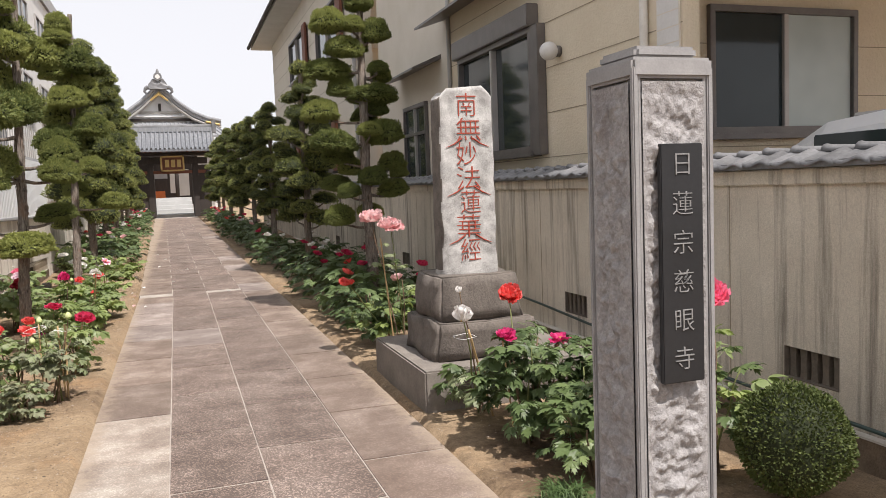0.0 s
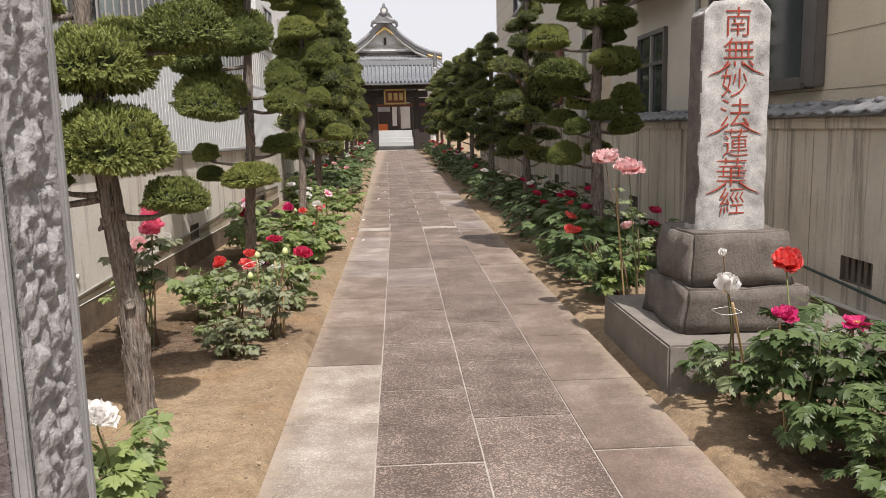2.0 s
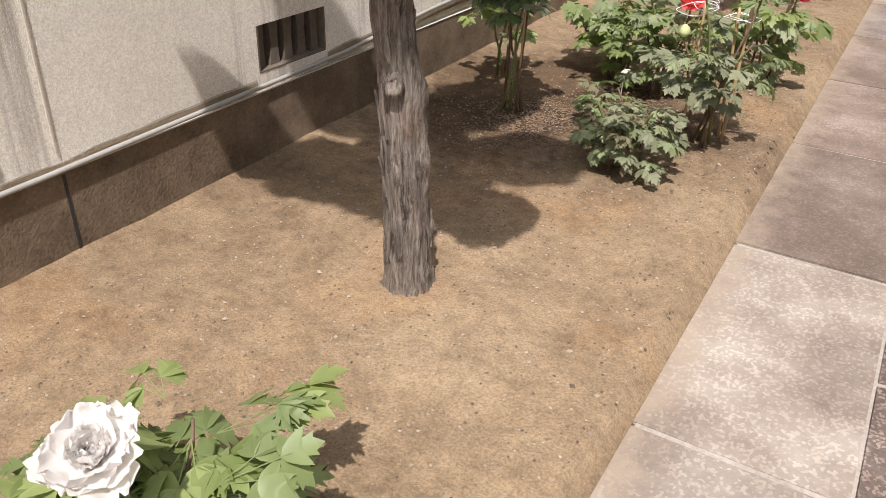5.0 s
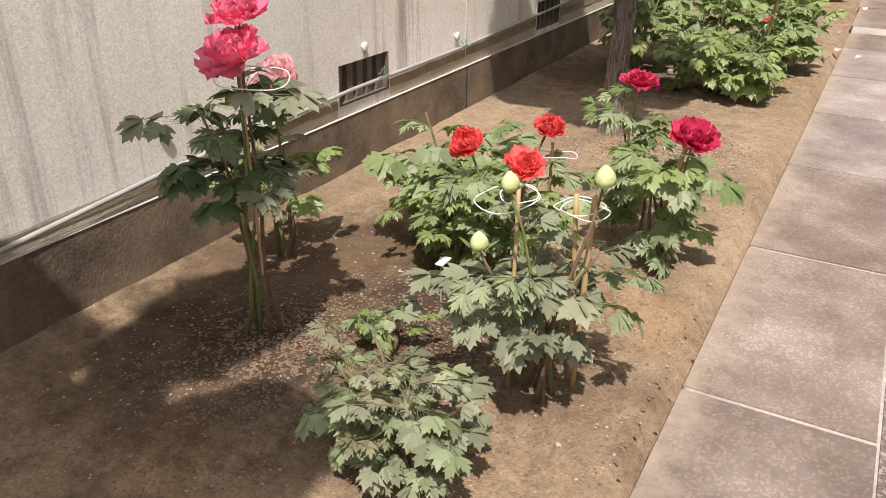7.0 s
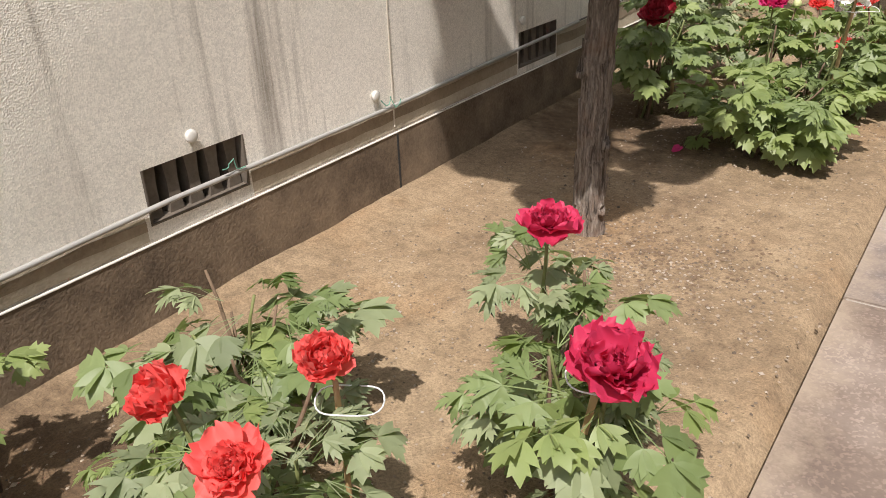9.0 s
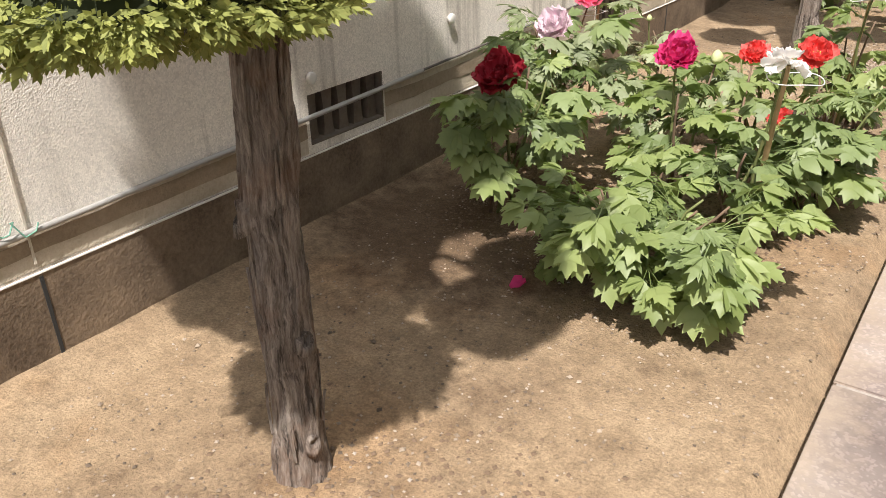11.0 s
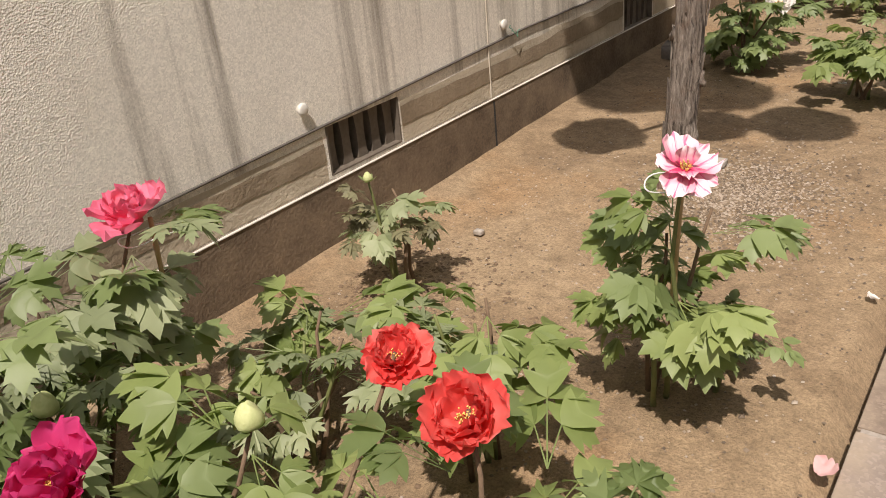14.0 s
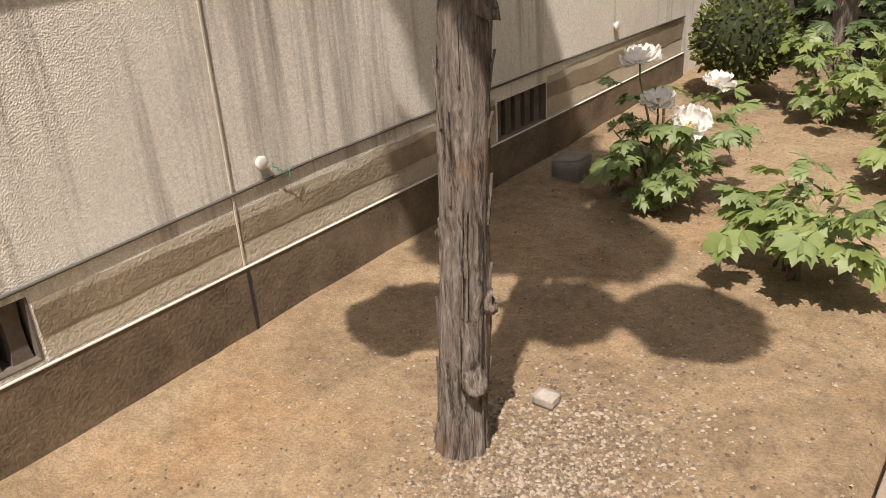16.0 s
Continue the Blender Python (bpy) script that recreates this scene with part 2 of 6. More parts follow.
PIPE_SHADED = surface("shadow_dark_pipe", (0.07, 0.062, 0.055), (0.15, 0.135, 0.12), 0.7, 6, 40, 0.1)
HOSE = surface("dark_green_hose", (0.02, 0.04, 0.035), (0.05, 0.08, 0.07), 0.5, 6, 40, 0.1)
PLASTIC_WHITE = surface("white_plastic", (0.62, 0.60, 0.55), (0.8, 0.78, 0.74), 0.5, 20, 90, 0.1)
TILE = surface("grey_clay_tile", (0.09, 0.09, 0.094), (0.30, 0.30, 0.305), 0.45, 6, 50, 0.2, 0.002, vary=0.25)
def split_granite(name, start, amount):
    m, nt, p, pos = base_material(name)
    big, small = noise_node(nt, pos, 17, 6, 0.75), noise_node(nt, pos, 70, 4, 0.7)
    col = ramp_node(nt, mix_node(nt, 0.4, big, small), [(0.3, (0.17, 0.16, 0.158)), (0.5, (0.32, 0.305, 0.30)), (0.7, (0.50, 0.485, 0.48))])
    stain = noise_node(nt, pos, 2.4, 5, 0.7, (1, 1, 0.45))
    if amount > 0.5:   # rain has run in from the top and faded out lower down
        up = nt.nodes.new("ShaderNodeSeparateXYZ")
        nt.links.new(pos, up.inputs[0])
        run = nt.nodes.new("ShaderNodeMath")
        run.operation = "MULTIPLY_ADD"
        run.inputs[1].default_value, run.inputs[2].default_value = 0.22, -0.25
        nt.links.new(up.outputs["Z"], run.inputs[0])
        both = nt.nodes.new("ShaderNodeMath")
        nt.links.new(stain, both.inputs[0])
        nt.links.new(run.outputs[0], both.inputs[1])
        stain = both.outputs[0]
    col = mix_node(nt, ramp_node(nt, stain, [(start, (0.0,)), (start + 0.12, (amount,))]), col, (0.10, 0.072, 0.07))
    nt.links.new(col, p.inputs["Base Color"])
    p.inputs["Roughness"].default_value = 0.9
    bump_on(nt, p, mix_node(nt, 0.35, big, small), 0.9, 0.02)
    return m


GRANITE_RAW = split_granite("split_faced_granite", 0.56, 0.35)
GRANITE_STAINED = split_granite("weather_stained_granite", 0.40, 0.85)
GRANITE_CUT = surface("dressed_granite_edge", (0.19, 0.185, 0.185), (0.36, 0.35, 0.345), 0.8, 7, 130, 0.2, 0.001)
GRANITE_SPECK = surface("speckled_granite_face", (0.20, 0.19, 0.18), (0.60, 0.585, 0.56), 0.85, 8, 150, 0.5, 0.003, spread=0.14)
STONE_DARK = surface("weathered_plinth_stone", (0.05, 0.041, 0.035), (0.22, 0.19, 0.165), 0.95, 8, 70, 0.6, 0.008)
STONE_PLINTH = surface("grey_plinth_stone", (0.11, 0.095, 0.082), (0.27, 0.24, 0.21), 0.9, 4, 70, 0.4, 0.004)
BLACK_STONE = surface("polished_black_stone", (0.010, 0.010, 0.011), (0.024, 0.024, 0.026), 0.5, 6, 80, 0.05)
LETTER = surface("carved_pale_lettering", (0.13, 0.13, 0.13), (0.34, 0.335, 0.33), 0.7, 20, 90)
RED_PAINT = surface("faded_red_lettering", (0.26, 0.035, 0.02), (0.42, 0.085, 0.05), 0.85, 12, 90)
BARK = bark_material()
TWIG = surface("brown_twig", (0.10, 0.065, 0.04), (0.23, 0.155, 0.10), 0.9, 20, 120)
STALK = surface("green_stalk", (0.10, 0.13, 0.04), (0.21, 0.22, 0.08), 0.7, 12, 90)
BAMBOO = surface("bamboo_stake_skin", (0.34, 0.22, 0.10), (0.55, 0.40, 0.21), 0.6, 8, 60, 0.2, 0.002, stretch=(1, 1, 0.2))
WIRE = surface("white_coated_wire", (0.66, 0.66, 0.64), (0.82, 0.82, 0.80), 0.4, 20, 60, 0.05)
# near-black: shade inside and beneath clipped foliage is put into this colour
CORE_SHADE = leaf_material("shaded_foliage_core", (0.012, 0.018, 0.006), (0.04, 0.05, 0.017), 0.05, 0.9)
PAD_LEAF = leaf_material("conifer_sprigs", (0.05, 0.078, 0.016), (0.36, 0.38, 0.105), 0.25, 0.7, 12)
PAD_FAR = leaf_material("shaded_conifer_sprigs", (0.05, 0.072, 0.017), (0.33, 0.345, 0.10), 0.2, 0.7, 3)
BOX_LEAF = leaf_material("box_leaves", (0.05, 0.072, 0.015), (0.13, 0.155, 0.035), 0.12, 0.8, 8)
LEAF_GREY = leaf_material("grey_green_leaf", (0.165, 0.20, 0.105), (0.35, 0.39, 0.22), 0.3, 0.55)
LEAF_DULL = leaf_material("dull_olive_leaf", (0.14, 0.155, 0.09), (0.29, 0.305, 0.19), 0.25, 0.6)
LEAF_MID = leaf_material("mid_green_leaf", (0.108, 0.152, 0.05), (0.25, 0.31, 0.13), 0.28, 0.5)
LEAF_BRIGHT = leaf_material("bright_green_leaf", (0.145, 0.195, 0.058), (0.325, 0.385, 0.145), 0.3, 0.5)
LEAF_DEEP = leaf_material("deep_green_leaf", (0.05, 0.085, 0.028), (0.15, 0.205, 0.075), 0.22, 0.5)
LEAF_OLD = leaf_material("dull_bronze_leaf", (0.14, 0.13, 0.07), (0.28, 0.27, 0.15), 0.3, 0.6)
GRASS = leaf_material("mondo_grass", (0.035, 0.07, 0.02), (0.12, 0.19, 0.06), 0.2, 0.5)
PETAL = {
    "scarlet": leaf_material("scarlet_petal", (0.78, 0.05, 0.05), (0.93, 0.21, 0.185), 0.42, 0.6, 30),
    "crimson": leaf_material("crimson_petal", (0.50, 0.012, 0.06), (0.74, 0.06, 0.16), 0.42, 0.6, 30),
    "dark": leaf_material("dark_red_petal", (0.22, 0.006, 0.015), (0.42, 0.02, 0.04), 0.2, 0.6, 30),
    "magenta": leaf_material("magenta_petal", (0.52, 0.008, 0.12), (0.80, 0.07, 0.27), 0.42, 0.6, 30),
    "rose": leaf_material("rose_petal", (0.86, 0.11, 0.26), (0.96, 0.33, 0.45), 0.42, 0.6, 30),
    "pink": leaf_material("pink_petal", (0.82, 0.40, 0.42), (0.94, 0.76, 0.75), 0.42, 0.6, 30),
    "pale": leaf_material("pale_pink_petal", (0.78, 0.54, 0.63), (0.93, 0.83, 0.88), 0.42, 0.6, 30),
    "white": leaf_material("white_petal", (0.86, 0.83, 0.80), (0.94, 0.92, 0.90), 0.42, 0.6, 30),
}
m, nt, p, pos = base_material("striped_petal")   # deep pink at the base, pale at the lip
gen = nt.nodes.new("ShaderNodeSeparateXYZ")
nt.links.new(nt.nodes.new("ShaderNodeTexCoord").outputs["Generated"], gen.inputs[0])
vein = noise_node(nt, nt.nodes["Texture Coordinate"].outputs["Generated"], 1.0, 3, 0.6, (7, 0.8, 0.3))
blush = ramp_node(nt, gen.outputs["Y"], [(0.1, (0.55, 0.02, 0.10)), (0.5, (0.80, 0.40, 0.48)), (0.95, (0.88, 0.78, 0.80))])
nt.links.new(mix_node(nt, ramp_node(nt, vein, [(0.50, (0.0,)), (0.60, (0.85,))]), blush, (0.62, 0.05, 0.20)), p.inputs["Base Color"])
PETAL["striped"] = m
STAMEN = surface("yellow_stamens", (0.55, 0.33, 0.06), (0.78, 0.58, 0.18), 0.8, 60, 200)
BUD = surface("pale_green_bud", (0.34, 0.40, 0.15), (0.60, 0.62, 0.33), 0.6, 30, 90)
SIDING = surface("cream_siding", (0.58, 0.50, 0.37), (0.69, 0.61, 0.475), 0.85, 2, 38, 0.9, 0.012)
SIDING_PALE = surface("pale_cream_siding", (0.58, 0.53, 0.44), (0.68, 0.63, 0.55), 0.85, 2, 45, 0.5, 0.006)
JOINT = surface("siding_joint", (0.26, 0.22, 0.16), (0.34, 0.29, 0.21), 0.9, 5, 40)
ALU = surface("bronze_aluminium", (0.11, 0.10, 0.095), (0.19, 0.175, 0.165), 0.4, 5, 60, 0.1, metal=0.3)
ALU_PALE = surface("grey_aluminium", (0.36, 0.34, 0.32), (0.47, 0.45, 0.43), 0.4, 5, 60, 0.1, metal=0.3)
GLASS_DARK = glass_material("dark_window_glass", (0.022, 0.03, 0.032))
GLASS_FROST = glass_material("frosted_window_glass", (0.36, 0.41, 0.40), 0.25)
WHITE_WALL = surface("white_corrugated_cladding", (0.60, 0.61, 0.62), (0.74, 0.75, 0.76), 0.6, 1.5, 30, 0.1)
GREY_WALL = surface("grey_cladding", (0.28, 0.28, 0.285), (0.40, 0.40, 0.405), 0.8, 1.5, 30, 0.2)
ROOF_GREY = surface("grey_roof_tiles", (0.16, 0.165, 0.175), (0.36, 0.37, 0.39), 0.5, 3, 20, 0.3, 0.01, stretch=(6, 1, 1))
GATE_TILE = surface("weathered_gate_tiles", (0.06, 0.066, 0.078), (0.27, 0.28, 0.30), 0.5, 9, 30, 0.4, 0.01)
TIMBER_DARK = surface("dark_stained_timber", (0.018, 0.014, 0.012), (0.055, 0.042, 0.036), 0.7, 4, 40, stretch=(4, 4, 0.5))
TIMBER_RED = surface("red_brown_timber", (0.10, 0.035, 0.02), (0.22, 0.08, 0.045), 0.65, 4, 40)
ORANGE = surface("orange_lacquer", (0.45, 0.12, 0.03), (0.60, 0.20, 0.05), 0.5, 4, 40)
GOLD = surface("gilt_trim", (0.45, 0.30, 0.10), (0.66, 0.48, 0.20), 0.45, 5, 40, metal=0.4)
PLASTER = surface("pale_plaster", (0.55, 0.54, 0.52), (0.70, 0.69, 0.67), 0.9, 2, 40)
STEP_STONE = surface("pale_step_granite", (0.36, 0.36, 0.355), (0.50, 0.50, 0.49), 0.85, 3, 50)
CAR_WHITE = surface("white_car_paint", (0.68, 0.68, 0.68), (0.76, 0.76, 0.76), 0.2, 1, 20, 0.02)
RUBBER = surface("black_rubber", (0.02, 0.02, 0.02), (0.04, 0.04, 0.04), 0.8, 8, 60)
PEBBLE, nt, p, pos = base_material("mixed_pebbles")
chip = nt.nodes.new("ShaderNodeNewGeometry").outputs["Random Per Island"]
col = ramp_node(nt, chip, [(0.0, (0.10, 0.075, 0.055)), (0.45, (0.22, 0.165, 0.115)), (0.8, (0.36, 0.29, 0.22)), (1.0, (0.40, 0.345, 0.29))])
nt.links.new(mix_node(nt, 0.4, col, ramp_node(nt, noise_node(nt, pos, 90), [(0.3, (0.6,) * 3), (0.7, (1.3,) * 3)]), "MULTIPLY"), p.inputs["Base Color"])
p.inputs["Roughness"].default_value = 0.9


# ---- building helpers ----
def add_box(bm, x0, y0, z0, x1, y1, z1, bevel=0.0):
    v = [bm.verts.new((x, y, z)) for x in (x0, x1) for y in (y0, y1) for z in (z0, z1)]
    f = [bm.faces.new([v[i] for i in q]) for q in ((0, 1, 3, 2), (4, 6, 7, 5), (0, 4, 5, 1), (2, 3, 7, 6), (0, 2, 6, 4), (1, 5, 7, 3))]
    if bevel:
        edges = {e for q in f for e in q.edges}
        bmesh.ops.bevel(bm, geom=list(edges), offset=bevel, segments=2, affect="EDGES")
    return v


def box(x0, y0, z0, x1, y1, z1, bevel=0.0):
    bm = bmesh.new()
    add_box(bm, x0, y0, z0, x1, y1, z1, bevel)
    return bm


def finish(name, bm, material, smooth=False):
    bmesh.ops.recalc_face_normals(bm, faces=bm.faces)
    me = bpy.data.meshes.new(name)
    bm.to_mesh(me)
    bm.free()
    me.materials.append(material)
    if smooth:
        me.shade_smooth()
    return me


def part(name, bm, material, parent=None, label="", smooth=False):
    ob = new(name, finish(name, bm, material, smooth) if isinstance(bm, bmesh.types.BMesh) else bm)
    if parent:
        ob.parent = parent
    return tagged(ob, label)


def thing(name, label, category, at=(0, 0, 0), turn=0.0, group="", kind=""):
    ob = new(name)
    ob.empty_display_size = 0.1
    ob.matrix_world = pose(*at, 0, 0, turn)
    return tagged(ob, label, category, group, kind)


def structure(name, bm, material, label, category, smooth=False):
    return tagged(part(name, bm, material, None, "", smooth), label, category, "", "structure")


def add_tube(bm, pts, radii, sides=7, cap=True):
    pts = [Vector(p) for p in pts]
    rings = []
    ref = Vector((0.31, 0.77, 0.2))
    for i, p in enumerate(pts):
        d = (pts[min(i + 1, len(pts) - 1)] - pts[max(i - 1, 0)]).normalized()
        a = d.cross(ref).normalized()
        b = d.cross(a)
        r = radii[i] if isinstance(radii, (list, tuple)) else radii
        rings.append([bm.verts.new(p + r * (math.cos(t) * a + math.sin(t) * b)) for t in (2 * math.pi * k / sides for k in range(sides))])
    for u, w in zip(rings, rings[1:]):
        for k in range(sides):
            bm.faces.new((u[k], u[(k + 1) % sides], w[(k + 1) % sides], w[k]))
    if cap:
        bm.faces.new(rings[0][::-1])
        bm.faces.new(rings[-1])


def tube(pts, radii, sides=7):
    bm = bmesh.new()
    add_tube(bm, pts, radii, sides)
    return bm


def curve_pts(a, b, lift=0.0, n=5, wobble=0.0, rng=random):
    a, b = Vector(a), Vector(b)
    out = []
    for i in range(n):
        s = i / (n - 1)
        p = a.lerp(b, s) + Vector((0, 0, lift * 4 * s * (1 - s)))
        if 0 < i < n - 1:
            p += Vector((rng.uniform(-1, 1), rng.uniform(-1, 1), 0)) * wobble
        out.append(p)
    return out


def mesh_from(name, verts, faces, material, smooth=False):
    me = bpy.data.meshes.new(name)
    me.from_pydata([tuple(v) for v in verts], [], faces)
    me.materials.append(material)
    if smooth:
        me.shade_smooth()
    me.update()
    return me


def letters(text, size, depth, material, name):
    """A line of text as a mesh, centred, lying in the x-y plane."""
    cu = bpy.data.curves.new(name, "FONT")
    cu.body, cu.size, cu.extrude, cu.offset = text, size, depth, -0.0013 * size / 0.1
    cu.align_x, cu.align_y = "CENTER", "CENTER"
    ob = bpy.data.objects.new(name, cu)
    scene.collection.objects.link(ob)
    me = bpy.data.meshes.new_from_object(ob.evaluated_get(bpy.context.evaluated_depsgraph_get()))
    bpy.data.objects.remove(ob)
    me.materials.clear()
    me.materials.append(material)
    return me


def rise(y):
    """The ground climbs gently towards the gate."""
    return 0.0 if y < 15 else 0.016 * (min(y, 60) - 15)


def drift(y):
    """The lane bends very slightly towards the gate."""
    return -0.014 * max(0.0, min(y, 60) - 15)


# ---- ground ----
gx = [-400, -120, -40, -14, -6, -3, -2.2] + [round(-1.86 + 0.06 * i, 3) for i in range(97)] + [4.2, 5, 7, 10, 16, 40, 120, 400]
gy = [-400, -120, -40, -10, -2, 1, 2.5, 3.5] + [round(4.2 + 0.065 * i, 3) for i in range(250)] + [20.6 + 0.8 * i for i in range(50)] + [62, 70, 90, 130, 250, 500]
gv, gf = [], []
for yy in gy:
    for xx in gx:
        h = rise(yy)
        if -1.9 < xx < 4.0 and 3 < yy < 60:
            u = xx - drift(yy)
            h += -0.012 + 0.012 * noise.noise(Vector((xx * 2.3, yy * 2.3, 0))) + 0.006 * noise.noise(Vector((xx * 9, yy * 9, 4)))
            if -0.03 < u < 2.01:
                h -= 0.06
            elif xx < -1.5:
                h += 0.03 * (-1.5 - xx) / 0.25
        else:
            h -= 0.03
        gv.append((xx, yy, h))
nx = len(gx)
for j in range(len(gy) - 1):
    for i in range(nx - 1):
        a = j * nx + i
        gf.append((a, a + 1, a + nx + 1, a + nx))
ground = tagged(new("ground", mesh_from("ground", gv, gf, SOIL, True)), "bare sandy tan soil with dug damp patches and painted shade round the bushes", "ground", "", "structure")

# ---- lane bedding; the slabs come last in the file ----
bv, bf = [], []
for yy in [3.0 + i for i in range(41)]:
    bv += [(drift(yy) + 0.020, yy, rise(yy) - 0.004), (drift(yy) + 1.960, yy, rise(yy) - 0.004)]
bf = [(2 * i, 2 * i + 1, 2 * i + 3, 2 * i + 2) for i in range(40)]
road = tagged(new("pavement", mesh_from("pavement", bv, bf, MORTAR)), "temple lane paved with brown aggregate slabs and pale mortar joints", "pavement", "", "structure")


# ---- garden walls ----
def vent_bars(parent, x0, x1, y0, y1, z0, z1, n=5, face=0.0):
    """Upright bars of a pierced vent block, each swelling at the middle."""
    for k in range(n):
        yc = y0 + (y1 - y0) * (k + 0.5) / n
        w = (y1 - y0) / n * 0.27
        bm = bmesh.new()
        v = []
        for z, s in ((z0, 1.3), (z0 + 0.25 * (z1 - z0), 1.0), (z0 + 0.6 * (z1 - z0), 0.95), (z1, 1.25)):
            v.append([bm.verts.new(c) for c in ((x0, yc - w * s, z), (x1, yc - w * s, z), (x1, yc + w * s, z), (x0, yc + w * s, z))])
        for a, b in zip(v, v[1:]):
            for i in range(4):
                bm.faces.new((a[i], a[(i + 1) % 4], b[(i + 1) % 4], b[i]))
        part("vent_bar", bm, VENT_STONE, parent)
    bm = box(x0 - 0.002, y0 - 0.012, z0 - 0.014, x1 + 0.004, y1 + 0.012, z0)
    part("vent_sill", bm, VENT_STONE, parent)
    lo, hi = min(x0, face), max(x1, face)
    part("vent_lining", box(lo, y0 + 0.001, z0 + 0.0005, hi, y1 - 0.001, z0 + 0.006), VENT_STONE, parent)
    for y in (y0, y1 - 0.007):
        part("vent_lining", box(lo, y, z0 + 0.0065, hi, y + 0.007, z1 - 0.001), VENT_STONE, parent)
    part("vent_jamb", box(x0 - 0.002, y0 - 0.012, z0, x1 + 0.003, y0, z1), VENT_STONE, parent)
    part("vent_jamb", box(x0 - 0.002, y1, z0, x1 + 0.003, y1 + 0.012, z1), VENT_STONE, parent)


def pierced_wall(name, xf, thick, y0, y1, z0, z1, vents, vz0, vz1, material, label):
    """A wall whose face stands at xf, with vent openings cut right through."""
    bm = bmesh.new()
    xa, xb = sorted((xf, xf + thick))
    add_box(bm, xa, y0, vz1, xb, y1, z1)
    add_box(bm, xa, y0, z0, xb, y1, vz0)
    cuts = [y0] + [c for v in vents for c in v] + [y1]
    for a, b in zip(cuts[0::2], cuts[1::2]):
        add_box(bm, xa, a, vz0, xb, b, vz1)
    return structure(name, bm, material, label, "wall")


TILT = -0.66  # the left wall's courses fall this much, in degrees, against the lane
lv = [(y, y + 0.39) for y in (5.95, 8.13, 10.31, 12.47, 14.66, 17.04)]
wall_left = pierced_wall("wall_left", -1.71, -0.15, 3.0, 19.0, -0.25, 1.29, lv, 0.325, 0.50, STUCCO_L, "pale rough-cast garden wall with dark rain streaks")
wall_left.matrix_world = pose(0, 8.3, 0, TILT) @ pose(0, -8.3, 0)
for a, b in lv:
    vent_bars(wall_left, -1.80, -1.735, a, b, 0.325, 0.50, 5, -1.7085)
    # black sheet behind the bars in place of the opening's shade
    part("vent_back", box(-1.862, a - 0.02, 0.30, -1.835, b + 0.02, 0.52), RUBBER, wall_left, "black backing that stands in for the shade inside the vent")
footing = structure("footing", box(-1.76, 3.0, -0.3, -1.693, 19.0, 0.262), BASE_DARK, "dark damp concrete footing under the rough-cast wall", "footing")
footing.matrix_world = pose(0, 8.3, 0, -0.22) @ pose(0, -8.3, 0)
part("ledge", box(-1.7005, 3.0, 0.2625, -1.690, 19.0, 0.2655), LEDGE, footing, "thin pale ledge")
flat = footing.matrix_world.inverted()
edges = [6.4] + [c for v in lv[1:] for c in v] + [19.0]
for a, b in zip(edges[0::2], edges[1::2]):
    bm = bmesh.new()
    steps = [a + 0.013 + (b - a - 0.026) * i / 60 for i in range(61)]
    low = [bm.verts.new(flat @ Vector((-1.7092, y, 0.268 - 0.0038 * (y - 8.3)))) for y in steps]
    high = [bm.verts.new(flat @ Vector((-1.7092, y, 0.262 + 0.0205 * (y - 5.5) - 0.0006 * (y - 5.5) ** 2 + 0.012 * noise.noise(Vector((y * 5, 0, 0)))))) for y in steps]
    spots_low, spots_high = [v.co.copy() for v in low], [v.co.copy() for v in high]
    for i in range(60):
        bm.faces.new((low[i], low[i + 1], high[i + 1], high[i]))
    part("dusty_band", bm, BAND, footing, "dusty brown render below the pipe")
    bm = bmesh.new()
    rows = []
    for q in range(61):
        u, w = spots_low[q], spots_high[q]
        y = steps[q]
        lo = 0.42 + 0.10 * noise.noise(Vector((y * 1.3, 3, 0))) + 0.05 * noise.noise(Vector((y * 9, 7, 0)))
        hi = 0.84 + 0.08 * noise.noise(Vector((y * 1.1, 5, 0))) + 0.03 * noise.noise(Vector((y * 11, 1, 0)))
        rows.append([bm.verts.new(u.lerp(w, k) + Vector((0.0024, 0, 0))) for k in (lo, hi)])
    for a2, b2 in zip(rows, rows[1:]):
        bm.faces.new((a2[0], b2[0], b2[1], a2[1]))
    part("damp_stain", bm, BAND_DAMP, footing, "damp dark stain below the pipe")
for y in (7.27, 11.47, 15.67):
    part("joint", box(-1.7075, y - 0.003, 0.31, -1.7035, y + 0.003, 1.28), PALE_JOINT, wall_left)
    part("joint", box(-1.694, y - 0.005, -0.02, -1.6905, y + 0.005, 0.255), RUBBER, footing)
part("coping", box(-1.90, 3.0, 1.2905, -1.67, 19.0, 1.335, 0.012), GREY_WALL, wall_left, "flat grey coping")
bm = bmesh.new()
v = [bm.verts.new((x, y, z + rise(y))) for y in (19.0, 45.0) for x, z in ((-1.71, -0.3), (-1.71, 1.17), (-1.86, 1.17), (-1.86, -0.3))]
for i in range(4):
    bm.faces.new((v[i], v[(i + 1) % 4], v[4 + (i + 1) % 4], v[4 + i]))
bm.faces.new(v[:4]); bm.faces.new(v[4:])
structure("wall_left_far", bm, STUCCO_L, "pale rough-cast garden wall further along the lane", "wall")

